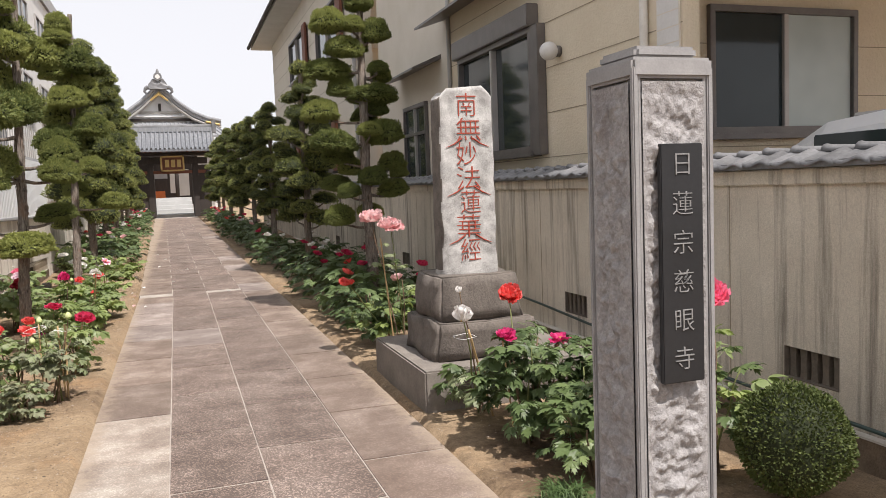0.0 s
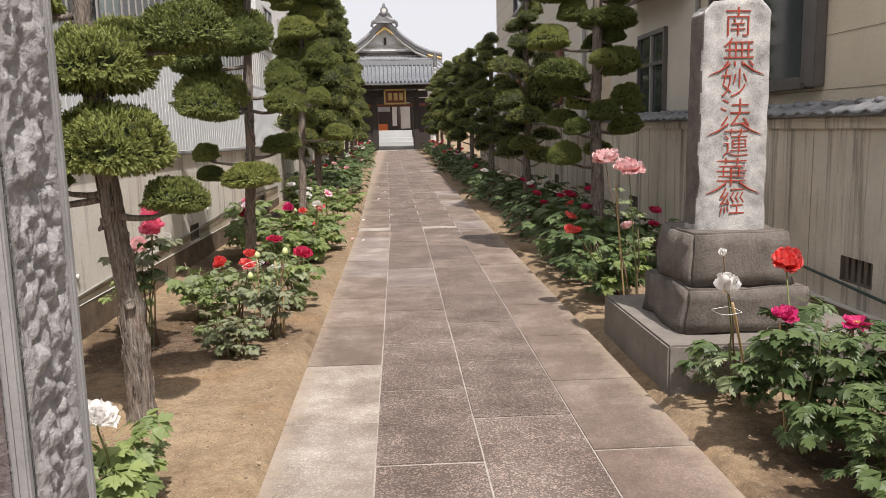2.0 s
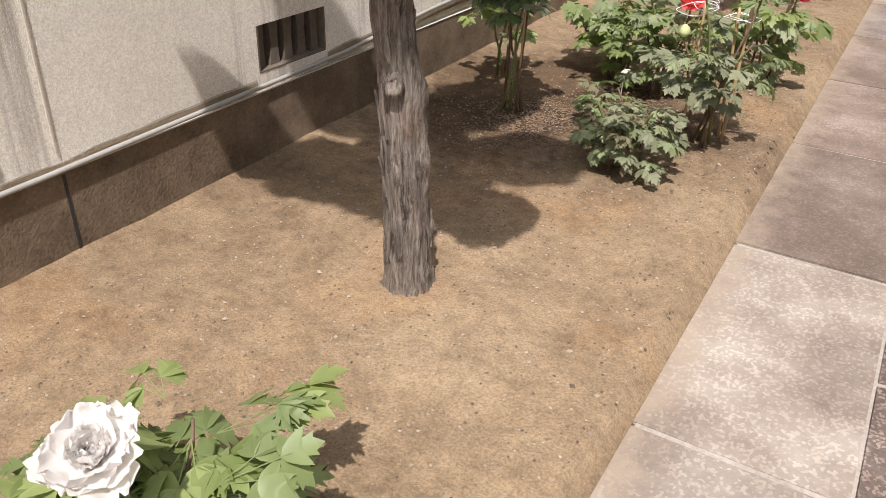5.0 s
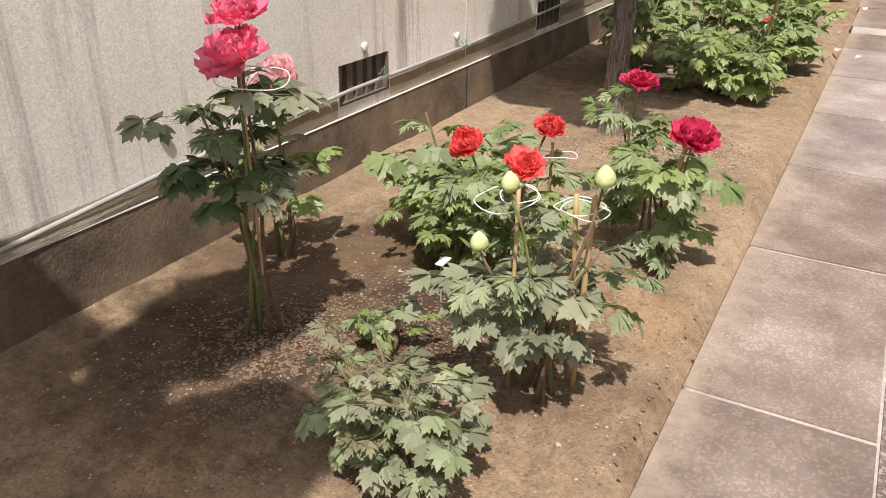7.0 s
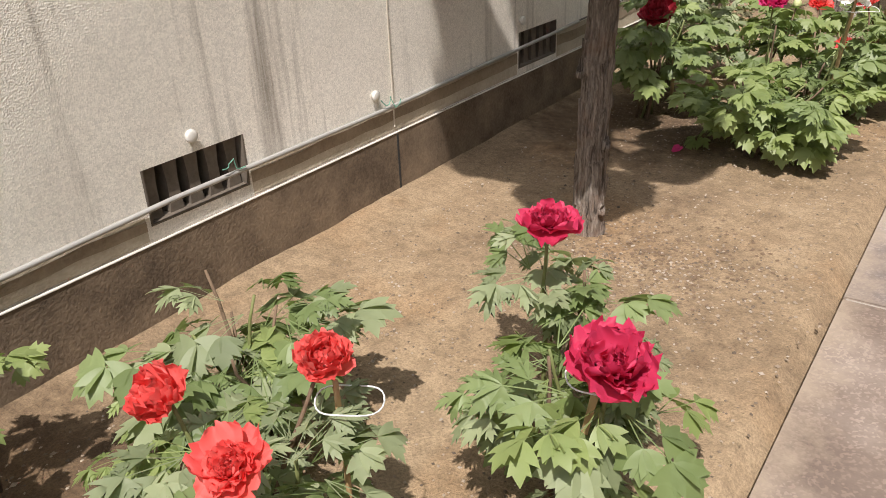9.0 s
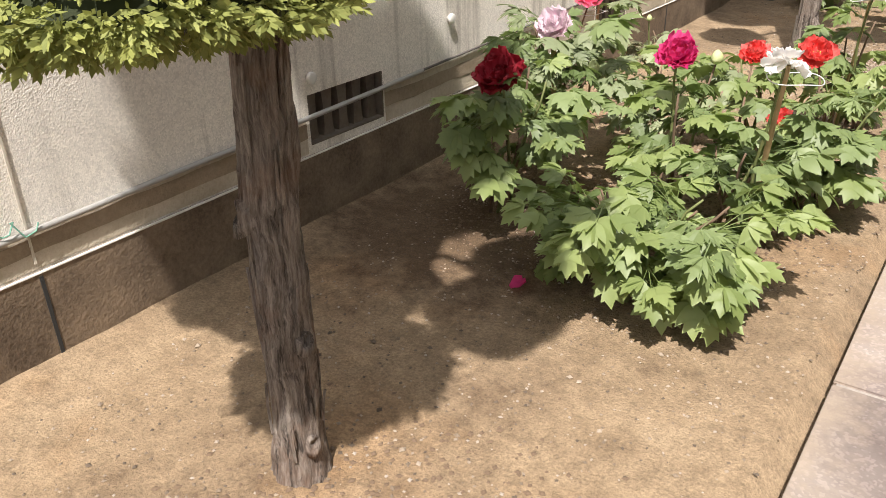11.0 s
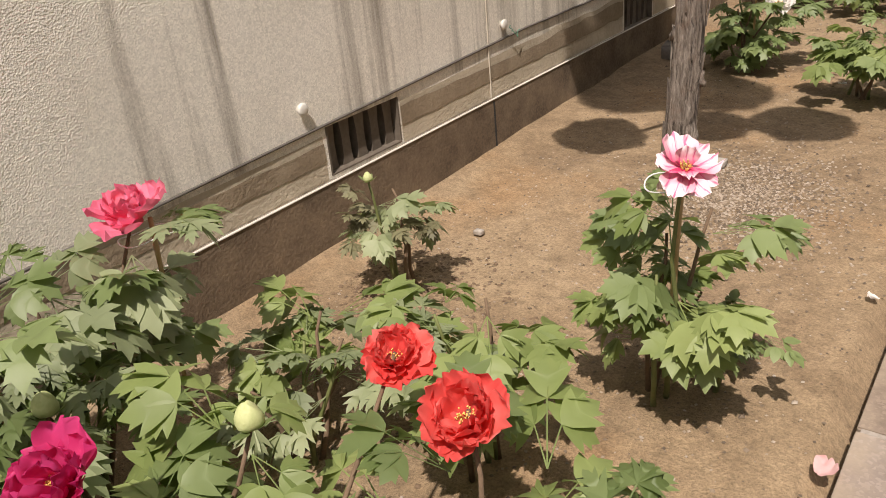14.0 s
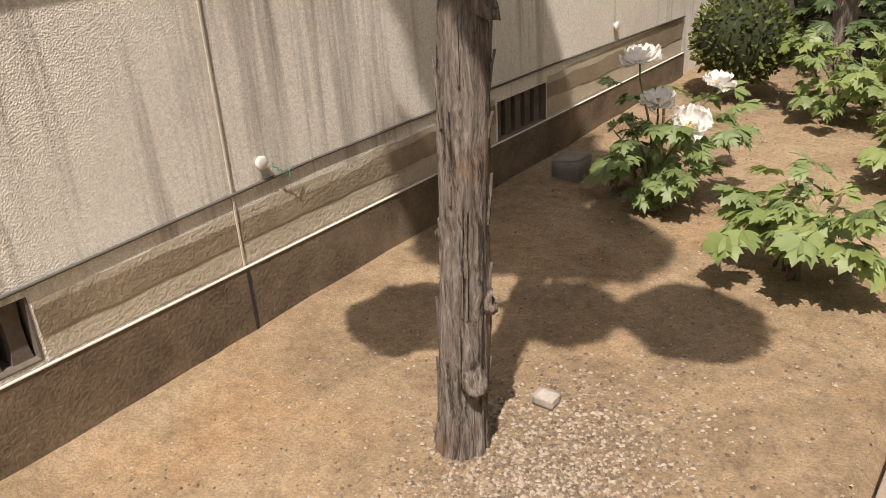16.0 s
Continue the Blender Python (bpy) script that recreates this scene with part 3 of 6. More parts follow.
RX = 3.80
rv = [(y, y + 0.39) for y in (6.02, 8.66, 11.3, 13.9, 16.5, 19.1)]
wall_right = pierced_wall("wall_right", RX, 0.15, 2.0, 34.0, -0.1, 1.50, rv, 0.33, 0.51, STUCCO_R, "brown-stained rendered garden wall with dark rain streaks")
for a, b in rv:
    vent_bars(wall_right, RX + 0.025, RX + 0.09, a, b, 0.33, 0.51, 5, RX - 0.0015)
    # same black sheet here, painting the depth of the vent dark
    part("vent_back", box(RX + 0.125, a - 0.02, 0.30, RX + 0.152, b + 0.02, 0.53), RUBBER, wall_right, "black backing that stands in for the shade inside the vent")
part("footing", box(RX - 0.045, 2.0, -0.2, RX - 0.001, 34.0, 0.15), BASE_DARK, wall_right, "dark damp concrete footing")
part("ledge", box(RX - 0.052, 2.0, 0.1505, RX - 0.001, 34.0, 0.162), LEDGE, wall_right, "thin pale ledge")
part("cornice", box(RX - 0.03, 2.0, 1.41, RX - 0.001, 34.0, 1.495, 0.006), STUCCO_R, wall_right, "projecting rendered cornice")
for k in range(12):
    part("joint", box(RX - 0.003, 2.9 + 1.32 * k, 0.163, RX - 0.0005, 2.906 + 1.32 * k, 1.41), JOINT, wall_right)


def coping_tile():
    """One curved roof tile of a wall coping, both slopes and the ridge roll."""
    bm = bmesh.new()
    n = 8
    for side in (-1, 1):
        rows = []
        for s in range(3):
            row = []
            for i in range(n + 1):
                u = i / n
                wave = 0.028 * math.sin(math.pi * min(1, u * 1.45)) ** 2 - 0.012 * math.sin(math.pi * max(0, (u - 0.6) / 0.4))
                row.append((side * (0.03 + 0.075 * s), 0.225 * u, 0.105 - 0.036 * s + wave))
            rows.append(row)
        top = [[bm.verts.new(p) for p in r] for r in rows]
        bot = [bm.verts.new((p[0], p[1], p[2] - 0.022)) for p in rows[2]]
        for a, b in zip(top, top[1:]):
            for i in range(n):
                bm.faces.new((a[i], a[i + 1], b[i + 1], b[i]))
        for i in range(n):
            bm.faces.new((top[2][i], top[2][i + 1], bot[i + 1], bot[i]))
    add_tube(bm, [(0, 0, 0.115), (0, 0.2, 0.115), (0, 0.225, 0.115)], [0.034, 0.034, 0.042], 10)
    return finish("coping_tile", bm, TILE, True)


tile_mesh = coping_tile()
part("coping_bed", box(RX - 0.09, 2.0, 1.50, RX + 0.24, 34.0, 1.535), TILE, wall_right, "grey tile bed")
for k in range(145):
    t = part("coping_tile", tile_mesh, None, wall_right)
    t.location = (RX + 0.075, 2.0 + 0.22 * k, 1.50 + 0.003 * math.sin(k * 1.7))
    t.scale = (1, 1, 0.72)
    t.rotation_euler = (0.055, 0, 0)

# pipe and plugs along the left wall
pipe_run = [(-1.68, 4.5, 0.285), (-1.68, 7.2, 0.28), (-1.685, 8.6, 0.295), (-1.69, 9.3, 0.335), (-1.695, 10.4, 0.365), (-1.695, 11.4, 0.362), (-1.695, 12.8, 0.388), (-1.698, 13.1, 0.396)]
pipe = structure("pipe", tube(pipe_run, 0.0085, 8), PIPE_GREY, "thin grey plastic pipe clipped along the wall foot", "pipe", True)
# the pipe runs on thinner, its shadow line put into the dark colour
dark_pipe_run = [(-1.698, 13.05, 0.396), (-1.702, 13.5, 0.405), (-1.704, 14.6, 0.435), (-1.704, 16.0, 0.475), (-1.704, 17.5, 0.465), (-1.704, 19.0, 0.43)]
structure("cable", tube(dark_pipe_run, 0.0048, 8), PIPE_SHADED, "thinner run of the wall pipe, coloured dark for its shadow line", "cable", True)

hose_run = [(RX - 0.06, 5.0, 0.20), (RX - 0.07, 6.0, 0.22), (RX - 0.07, 7.2, 0.25), (RX - 0.07, 8.3, 0.30), (RX - 0.06, 9.4, 0.355), (RX - 0.05, 10.6, 0.40), (RX - 0.05, 12.0, 0.42)]
structure("hose", tube(hose_run, 0.011, 8), HOSE, "dark green hose clipped along the stained wall", "hose", True)


def wall_plug():
    bm = tube([(0, 0, 0), (0.012, 0, 0), (0.013, 0, 0), (0.022, 0, 0), (0.025, 0, 0)], [0.012, 0.012, 0.021, 0.021, 0.015], 14)
    return finish("wall_plug", bm, PLASTIC_WHITE, True)


plug_mesh = wall_plug()
for y, z in ((7.05, 0.41), (9.33, 0.47), (10.50, 0.53), (11.36, 0.43), (12.49, 0.51), (13.30, 0.56), (14.57, 0.52), (15.79, 0.53), (16.93, 0.55), (18.1, 0.53)):
    plug = tagged(new("wall_plug", plug_mesh), "white plastic cap on the rendered wall", "wall plug", "plugs along the wall")
    plug.matrix_world = pose(-1.712, y, z)
for y, z in ((15.86, 0.50), (11.44, 0.40), (10.62, 0.42)):
    bm = bmesh.new()
    rng = random.Random(int(y * 10))
    pts = [(-1.688 + 0.006 * rng.random(), y - 0.05 + 0.014 * k + rng.uniform(-0.015, 0.015), z - 0.004 * k + rng.uniform(-0.025, 0.025)) for k in range(8)]
    add_tube(bm, pts, 0.0022, 5)
    tagged(part("tie_cord", bm, surface("green_cord", (0.10, 0.28, 0.20), (0.2, 0.42, 0.32), 0.7)), "green cord knotted round the wall pipe", "cord")


# ---- stone gate pillars ----
def rough_face(bm, o, u, v, n, du, dv, amp, seed):
    """A split stone face from o along u and v, bulging along n."""
    o, u, v, n = Vector(o), Vector(u), Vector(v), Vector(n)
    grid = []
    for j in range(dv + 1):
        row = []
        for i in range(du + 1):
            s, t = i / du, j / dv
            edge = min(1, 6 * min(s, 1 - s, 4 * t, 4 * (1 - t)))
            p = o + u * s + v * t
            q = p * 7 + Vector((seed, 0, 0))
            h = (noise.turbulence(q, 3, True) - 0.5) * amp + 0.5 * amp * abs(noise.noise(p * 16)) + 0.45 * amp * noise.noise(p * 38) + 0.25 * amp * noise.noise(p * 85)
            row.append(bm.verts.new(p + n * h * edge))
        grid.append(row)
    for a, b in zip(grid, grid[1:]):
        for i in range(du):
            bm.faces.new((a[i], a[i + 1], b[i + 1], b[i]))


def gate_pillar(x0, y0, w, h, turn, label, seed, front):
    p = thing("gate_pillar", label, "stone pillar", (x0 + w / 2, y0 + w / 2, -0.05), turn)
    r, e = w / 2, 0.024
    part("shaft", box(-r + e, -r + e, 0, r - e, r - e, h - 0.02), GRANITE_RAW, p)
    for a in range(4):
        bm = bmesh.new()
        rough_face(bm, (-r + e + 0.008, -r + 0.002, 0.0), (2 * (r - e) - 0.016, 0, 0), (0, 0, h - 0.075), (0, -1, 0), 40, 260, 0.027, seed + a)
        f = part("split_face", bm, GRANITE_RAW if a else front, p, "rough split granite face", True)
        f.rotation_euler = (0, 0, a * math.pi / 2)
        bm = bmesh.new()
        add_box(bm, -r - 0.002, -r - 0.002, 0, -r + 0.018, -r + 0.018, h - 0.03, 0.004)
        add_box(bm, -r + 0.0185, -r + 0.006, 0, -r + 0.032, -r + 0.024, h - 0.035, 0.003)
        add_box(bm, -r + 0.006, -r + 0.0185, 0, -r + 0.024, -r + 0.032, h - 0.035, 0.003)
        m = part("edge_moulding", bm, GRANITE_CUT, p, "dressed grooved corner edge")
        m.rotation_euler = (0, 0, a * math.pi / 2)
    part("cap", box(-r - 0.003, -r - 0.003, h - 0.065, r + 0.003, r + 0.003, h, 0.01), GRANITE_CUT, p, "dressed granite cap")
    part("cap_step", box(-r + 0.03, -r + 0.03, h, r - 0.03, r - 0.03, h + 0.04, 0.012), GRANITE_CUT, p)
    part("foot", box(-r - 0.10, -r - 0.10, -0.12, r + 0.10, r + 0.10, 0.075, 0.015), STONE_PLINTH, p, "low grey foot stone")
    return p


pillar = gate_pillar(1.957, 5.0, 0.29, 1.90, 0, "square granite gate pillar with a black name plate", 3, GRANITE_RAW)
plate = part("name_plate", box(-0.070, -0.173, 0.872, 0.084, -0.151, 1.630, 0.003), BLACK_STONE, pillar, "polished black stone name plate")
for k, ch in enumerate("日蓮宗慈眼寺"):
    t = part("character", letters(ch, 0.081, 0.002, LETTER, "character"), None, plate)
    t.matrix_local = pose(0.007, -0.1745, 1.562 - 0.1235 * k, 90, 0, 0)
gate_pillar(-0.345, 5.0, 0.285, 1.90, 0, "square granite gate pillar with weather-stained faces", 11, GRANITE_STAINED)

# ---- inscribed monument ----
mon = thing("stone_monument", "upright granite monument with a red carved inscription on stepped stones", "monument", (2.62, 8.3, 0))
part("plinth", box(-0.54, -0.575, -0.1, 0.75, 0.78, 0.265, 0.012), STONE_PLINTH, mon, "low grey stone plinth")


def rock_block(x0, y0, z0, x1, y1, z1, amp, seed, taper=0.0):
    bm = bmesh.new()
    bmesh.ops.create_cube(bm, size=1)
    bmesh.ops.bevel(bm, geom=bm.edges[:], offset=0.035, segments=2, affect="EDGES")
    bmesh.ops.subdivide_edges(bm, edges=bm.edges[:], cuts=3, use_grid_fill=True)
    for v in bm.verts:
        s, t, u = v.co + Vector((0.5, 0.5, 0.5))
        k = 1 - taper * u
        p = Vector(((x0 + x1) / 2 + (s - 0.5) * (x1 - x0) * k, (y0 + y1) / 2 + (t - 0.5) * (y1 - y0) * k, z0 + u * (z1 - z0)))
        v.co = p + amp * noise.noise_vector(p * 6 + Vector((seed, 0, 0)))
    return bm


part("lower_stone", rock_block(-0.395, -0.38, 0.26, 0.36, 0.38, 0.53, 0.03, 1, 0.04), STONE_DARK, mon, "weathered brown lower base stone", True)
part("upper_stone", rock_block(-0.35, -0.33, 0.525, 0.29, 0.30, 0.845, 0.03, 5, 0.10), STONE_DARK, mon, "weathered brown upper base stone", True)
bm = bmesh.new()
slab_h, rows = 1.39, 34
ring = []
for j in range(rows + 1):
    z = j / rows
    half = 0.216 - 0.012 * z
    row = []
    for i in range(29):
        a = 2 * math.pi * i / 29
        c, s = math.cos(a), math.sin(a)
        x = half * math.copysign(min(1, abs(c) ** 0.18), c)
        y = 0.11 * math.copysign(min(1, abs(s) ** 0.25), s)
        h = z * slab_h - max(0, z - 0.82) * 5.5 * 0.13 * (abs(x) / half) ** 2.2
        p = Vector((x, y, h))
        d = noise.noise_vector(p * 9) * 0.010 * (1 if y > -0.08 or abs(x) > 0.2 else 0.25)
        row.append(bm.verts.new(p + d))
    ring.append(row)
for a, b in zip(ring, ring[1:]):
    for i in range(29):
        bm.faces.new((a[i], a[(i + 1) % 29], b[(i + 1) % 29], b[i]))
bm.faces.new(ring[-1])
slab_me = finish("inscribed_slab", bm, GRANITE_SPECK, True)
slab_me.materials.append(STONE_DARK)
for f in slab_me.polygons:   # the narrow sides get the darker stone, which paints in their shade
    f.material_index = 1 if abs(f.normal.x) > 0.75 and f.center.z > 0.03 else 0
slab = part("inscribed_slab", slab_me, None, mon, "speckled pale granite slab with a rounded top", True)
slab.location = (-0.02, -0.02, 0.83)
for k, ch in enumerate("南無妙法蓮華經"):
    t = part("character", letters(ch, 0.20, 0.002, RED_PAINT, "character"), None, slab)
    t.matrix_local = pose(0.012 * math.sin(k * 2.1), -0.1135, 1.20 - 0.172 * k, 90, 0, 4 * math.sin(k * 3.3)) @ Matrix.Diagonal((1.02 if k % 2 else 0.85, 0.9, 1, 1))
    if k in (1, 3, 5):   # the long flicked strokes of the brush hand
        for s in (-1, 1):
            z = 1.13 - 0.172 * k
            part("stroke", tube([(s * 0.04, -0.1145, z + 0.02), (s * 0.10, -0.1145, z - 0.02), (s * 0.165, -0.1135, z - 0.045)], [0.006, 0.005, 0.0015], 5), RED_PAINT, slab)


# ---- neighbouring houses ----
def window(parent, name, face, a0, a1, z0, z1, at, panes=2, glass=(0, 0), out=0.05, frame_mat=None):
    """A sliding window on a wall. face 'x': in a wall facing -x at x=at, from y=a0 to a1; face 'y': facing -y; '+x': facing +x."""
    fm = frame_mat or ALU
    s = 1 if face == "+x" else -1

    def bx(u0, v0, w0, u1, v1, w1):
        lo, hi = sorted((at + s * w0, at + s * w1))
        return box(u0, lo, v0, u1, hi, v1, 0.004) if face == "y" else box(lo, u0, v0, hi, u1, v1, 0.004)

    f = part(name, bx(a0, z0, 0.002, a1, z0 + 0.06, out), fm, parent, "metal window frame")
    part("head", bx(a0, z1 - 0.06, 0.002, a1, z1, out), fm, f)
    for u in (a0, a1 - 0.055):
        part("jamb", bx(u, z0 + 0.06, 0.002, u + 0.055, z1 - 0.06, out), fm, f)
    w = (a1 - a0 - 0.11) / panes
    for k in range(panes):
        u = a0 + 0.055 + k * w
        part("pane", bx(u, z0 + 0.06, 0.004, u + w, z1 - 0.06, 0.012 + 0.008 * (k % 2)), GLASS_FROST if glass[k % 2] else GLASS_DARK, f, "window glass")
        if k:
            part("mullion", bx(u - 0.025, z0 + 0.06, 0.012, u + 0.025, z1 - 0.06, out - 0.008), ALU_PALE, f)
    part("sill", bx(a0 - 0.04, z0 - 0.05, 0.001, a1 + 0.04, z0 - 0.0005, out + 0.04), fm, f)
    return f


house = thing("house", "cream-sided two-storey house with bronze window frames", "house")
part("wall", box(4.30, 8.0, -0.1, 4.45, 13.2, 7.2), SIDING, house, "cream horizontal siding")
part("wall", box(4.297, 13.2005, -0.1, 4.45, 17.15, 7.2), SIDING_PALE, house, "pale smooth siding")
part("wall", box(4.4505, 8.8, -0.1, 11.0, 8.95, 7.2), SIDING, house, "cream horizontal siding")
part("wall", box(4.4505, 17.0, -0.1, 11.0, 17.15, 7.2), SIDING, house)
part("roof", box(4.0, 7.5, 7.2, 11.5, 17.4, 7.5, 0.03), ROOF_GREY, house, "grey roof")
for k in range(15):
    z = 0.36 + 0.455 * k
    part("siding_joint", box(4.296, 8.0, z, 4.2995, 13.2, z + 0.008), JOINT, house)
    part("siding_joint", box(4.451, 8.796, z, 11.0, 8.7995, z + 0.008), JOINT, house)
part("tiled_pier", box(4.285, 8.02, -0.1, 4.2955, 8.32, 7.0), SIDING_PALE, house, "pale tiled strip at the corner")
for k in range(14):
    part("tile", box(4.283, 8.03, 1.55 + 0.12 * k, 4.2845, 8.31, 1.66 + 0.12 * k), PLASTER, house)
part("downpipe", tube([(4.26, 8.46, 0.0), (4.26, 8.46, 7.0)], 0.035, 10), PLASTIC_WHITE, house, "white downpipe", True)
part("downpipe", tube([(4.27, 13.2, 0.0), (4.27, 13.2, 7.0)], 0.028, 10), PIPE_GREY, house, "grey downpipe", True)
w1 = window(house, "window", "x", 10.5, 12.72, 1.80, 3.10, 4.30, 2, (0, 0), 0.09)
part("shutter_box", box(4.16, 10.45, 3.10, 4.2985, 12.8, 3.33, 0.01), ALU, w1, "roller shutter box")
part("casing", box(4.20, 10.30, 1.76, 4.2985, 10.49, 3.1, 0.008), ALU, w1)
w2 = window(house, "window", "x", 14.3, 15.5, 1.50, 2.76, 4.30, 2, (0, 0), 0.06)
part("transom", box(4.245, 14.36, 2.28, 4.285, 15.44, 2.33, 0.004), ALU, w2)
for y0, y1, z in ((10.4, 13.45, 3.62), (13.62, 15.75, 3.12)):
    bm = bmesh.new()
    v = [bm.verts.new(c) for c in ((4.299, y0, z + 0.22), (4.299, y1, z + 0.22), (3.86, y1, z + 0.03), (3.86, y0, z + 0.03), (4.299, y0, z + 0.15), (4.299, y1, z + 0.15), (3.86, y1, z), (3.86, y0, z))]
    for q in ((0, 1, 2, 3), (7, 6, 5, 4), (3, 2, 6, 7), (0, 3, 7, 4), (1, 5, 6, 2)):
        bm.faces.new([v[i] for i in q])
    part("window_hood", bm, ALU, house, "sloping metal window hood")
w3 = window(house, "window", "y", 5.12, 6.78, 1.84, 2.97, 8.80, 2, (0, 1), 0.06, ALU)
# unseen slab, added to keep the sun off the recessed wall
part("shade_slab", box(4.46, 5.0, 3.40, 9.5, 8.79, 3.5), ALU, house, "bronze slab added out of view to shade the wall")
w4 = window(house, "window", "x", 10.6, 12.7, 4.6, 5.9, 4.30, 2, (0, 0), 0.06)
lamp = thing("wall_lamp", "round white globe lamp on a bracket on the siding", "wall lamp", (4.3, 10.0, 2.76))
part("bracket", tube([(-0.001, 0, 0), (-0.05, 0, 0)], 0.055, 16), ALU, lamp, "bronze bracket", True)
bm = bmesh.new()
bmesh.ops.create_uvsphere(bm, u_segments=16, v_segments=10, radius=0.092, matrix=Matrix.Translation((-0.12, 0, 0)))
part("globe", bm, PLASTER, lamp, "frosted white globe", True)

villa = thing("house", "pale cream two-storey house with a deep tiled eave", "house")
part("wall", box(4.10, 17.4, 0, 4.25, 31.0, 6.5), SIDING_PALE, villa, "pale cream siding")
part("wall", box(4.2505, 30.85, 0, 10.0, 31.0, 6.5), SIDING_PALE, villa)
part("eave", box(3.45, 17.2, 6.5, 10.5, 31.8, 6.62), PLASTER, villa, "pale eave soffit")
bm = bmesh.new()
v = [bm.verts.new(c) for c in ((3.4, 17.1, 6.625), (3.4, 31.9, 6.625), (10.6, 31.9, 6.625), (10.6, 17.1, 6.625), (7, 20, 8.4), (7, 29, 8.4))]
for q in ((0, 1, 5, 4), (2, 3, 4, 5), (1, 2, 5), (3, 0, 4), (3, 2, 1, 0)):
    bm.faces.new([v[i] for i in q])
part("roof", bm, ROOF_GREY, villa, "grey tiled hipped roof")
part("gutter", tube([(3.38, 17.1, 6.58), (3.38, 31.9, 6.58)], 0.06, 8), TIMBER_DARK, villa, "dark gutter")
part("downpipe", tube([(4.05, 18.1, 0), (4.05, 18.1, 6.5)], 0.035, 8), PIPE_GREY, villa)
for k in range(13):
    z = 0.6 + 0.455 * k
    part("siding_joint", box(4.096, 17.4, z, 4.0995, 31.0, z + 0.008), JOINT, villa)
for y, z in ((24.0, 4.6), (19.5, 4.4), (20.5, 1.9), (26.0, 1.9)):
    wf = window(villa, "window", "x", y, y + 2.6, z, z + 1.15, 4.10, 2, (0, 0), 0.08)
    part("shutter", box(4.0, y - 0.5, z, 4.06, y - 0.02, z + 1.2, 0.01), TIMBER_RED, wf, "brown folding shutter")

shop = thing("building", "white corrugated workshop with a grey upper storey and balcony", "building")
part("wall", box(-6.0, 3.0, 0, -2.75, 27.0, 2.5), WHITE_WALL, shop, "white corrugated lower wall")
for k in range(150):
    y = 3.05 + 0.16 * k
    part("rib", box(-2.749, y, 0.6, -2.743, y + 0.05, 2.5), WHITE_WALL, shop)
part("upper_wall", box(-7.0, 9.0, 2.505, -3.6, 27.0, 5.2), GREY_WALL, shop, "grey upper storey")
part("balcony_floor", box(-3.595, 9.0, 2.505, -2.9, 27.0, 2.62), GREY_WALL, shop)
part("roof", box(-7.2, 8.8, 5.205, -3.0, 27.2, 5.35), ROOF_GREY, shop, "flat grey roof")
part("rail", box(-2.95, 9.0, 3.55, -2.9, 27.0, 3.6), ALU_PALE, shop, "balcony handrail")
for k in range(60):
    part("baluster", box(-2.935, 9.1 + 0.3 * k, 2.625, -2.915, 9.125 + 0.3 * k, 3.549), ALU_PALE, shop)
for y in (10.5, 14.5, 18.5, 22.5):
    window(shop, "window", "+x", y, y + 2.0, 2.7, 4.5, -3.6, 2, (0, 1), 0.06, ALU_PALE)
flats = thing("building", "grey three-storey building with a roof parapet far down the lane", "building")
part("wall", box(-12.0, 29.0, 0, -3.6, 51.0, 8.7), PLASTER, flats, "pale rendered walls")
part("parapet", box(-12.1, 28.9, 8.705, -3.5, 51.1, 9.2), GREY_WALL, flats, "grey parapet")
for k in range(6):
    for z in (1.5, 4.2, 6.6):
        window(flats, "window", "+x", 30 + 3.4 * k, 31.8 + 3.4 * k, z, z + 1.3, -3.6, 2, (0, 0), 0.06, ALU_PALE)

# ---- temple gate and hall ----
GY, GZ, GX = 43.0, rise(43), 0.58
gate = thing("temple_gate", "dark timber temple gate with a grey tiled roof", "temple gate", (GX, GY, GZ))
for sx in (-1, 1):
    part("post", box(sx * 1.02 - 0.14, -0.14, 0, sx * 1.02 + 0.14, 0.14, 2.9, 0.02), TIMBER_DARK, gate, "square dark post")
    part("rear_post", box(sx * 1.02 - 0.10, 1.3, 0, sx * 1.02 + 0.10, 1.5, 2.7, 0.02), TIMBER_DARK, gate)
    lo, hi = sorted((sx * 0.99, sx * 0.87))
    part("gate_leaf", box(lo, 0.15, 0.08, hi, 1.1, 2.1, 0.01), TIMBER_DARK, gate, "open dark door leaf")
    part("side_panel", box(min(sx * 1.165, sx * 1.7), -0.05, 0, max(sx * 1.165, sx * 1.7), 0.05, 2.5), TIMBER_DARK, gate)
part("lintel", box(-1.6, -0.16, 2.55, 1.6, 0.16, 2.85, 0.02), TIMBER_DARK, gate)
part("tie_beam", box(-1.5, -0.12, 2.1, 1.5, 0.12, 2.25, 0.02), TIMBER_RED, gate, "red-brown tie beam")
part("eave_beam", box(-1.8, -0.5, 2.95, 1.8, 0.5, 3.1, 0.02), TIMBER_DARK, gate)
for k in range(15):
    part("rafter", box(-1.68 + 0.24 * k - 0.035, -1.05, 3.1, -1.68 + 0.24 * k + 0.035, 1.05, 3.18), TIMBER_RED, gate)
bm = bmesh.new()
prof = [(-1.2, 3.2), (-0.75, 3.42), (-0.35, 3.75), (-0.1, 4.05), (0.1, 4.05), (0.35, 3.75), (0.75, 3.42), (1.2, 3.2)]
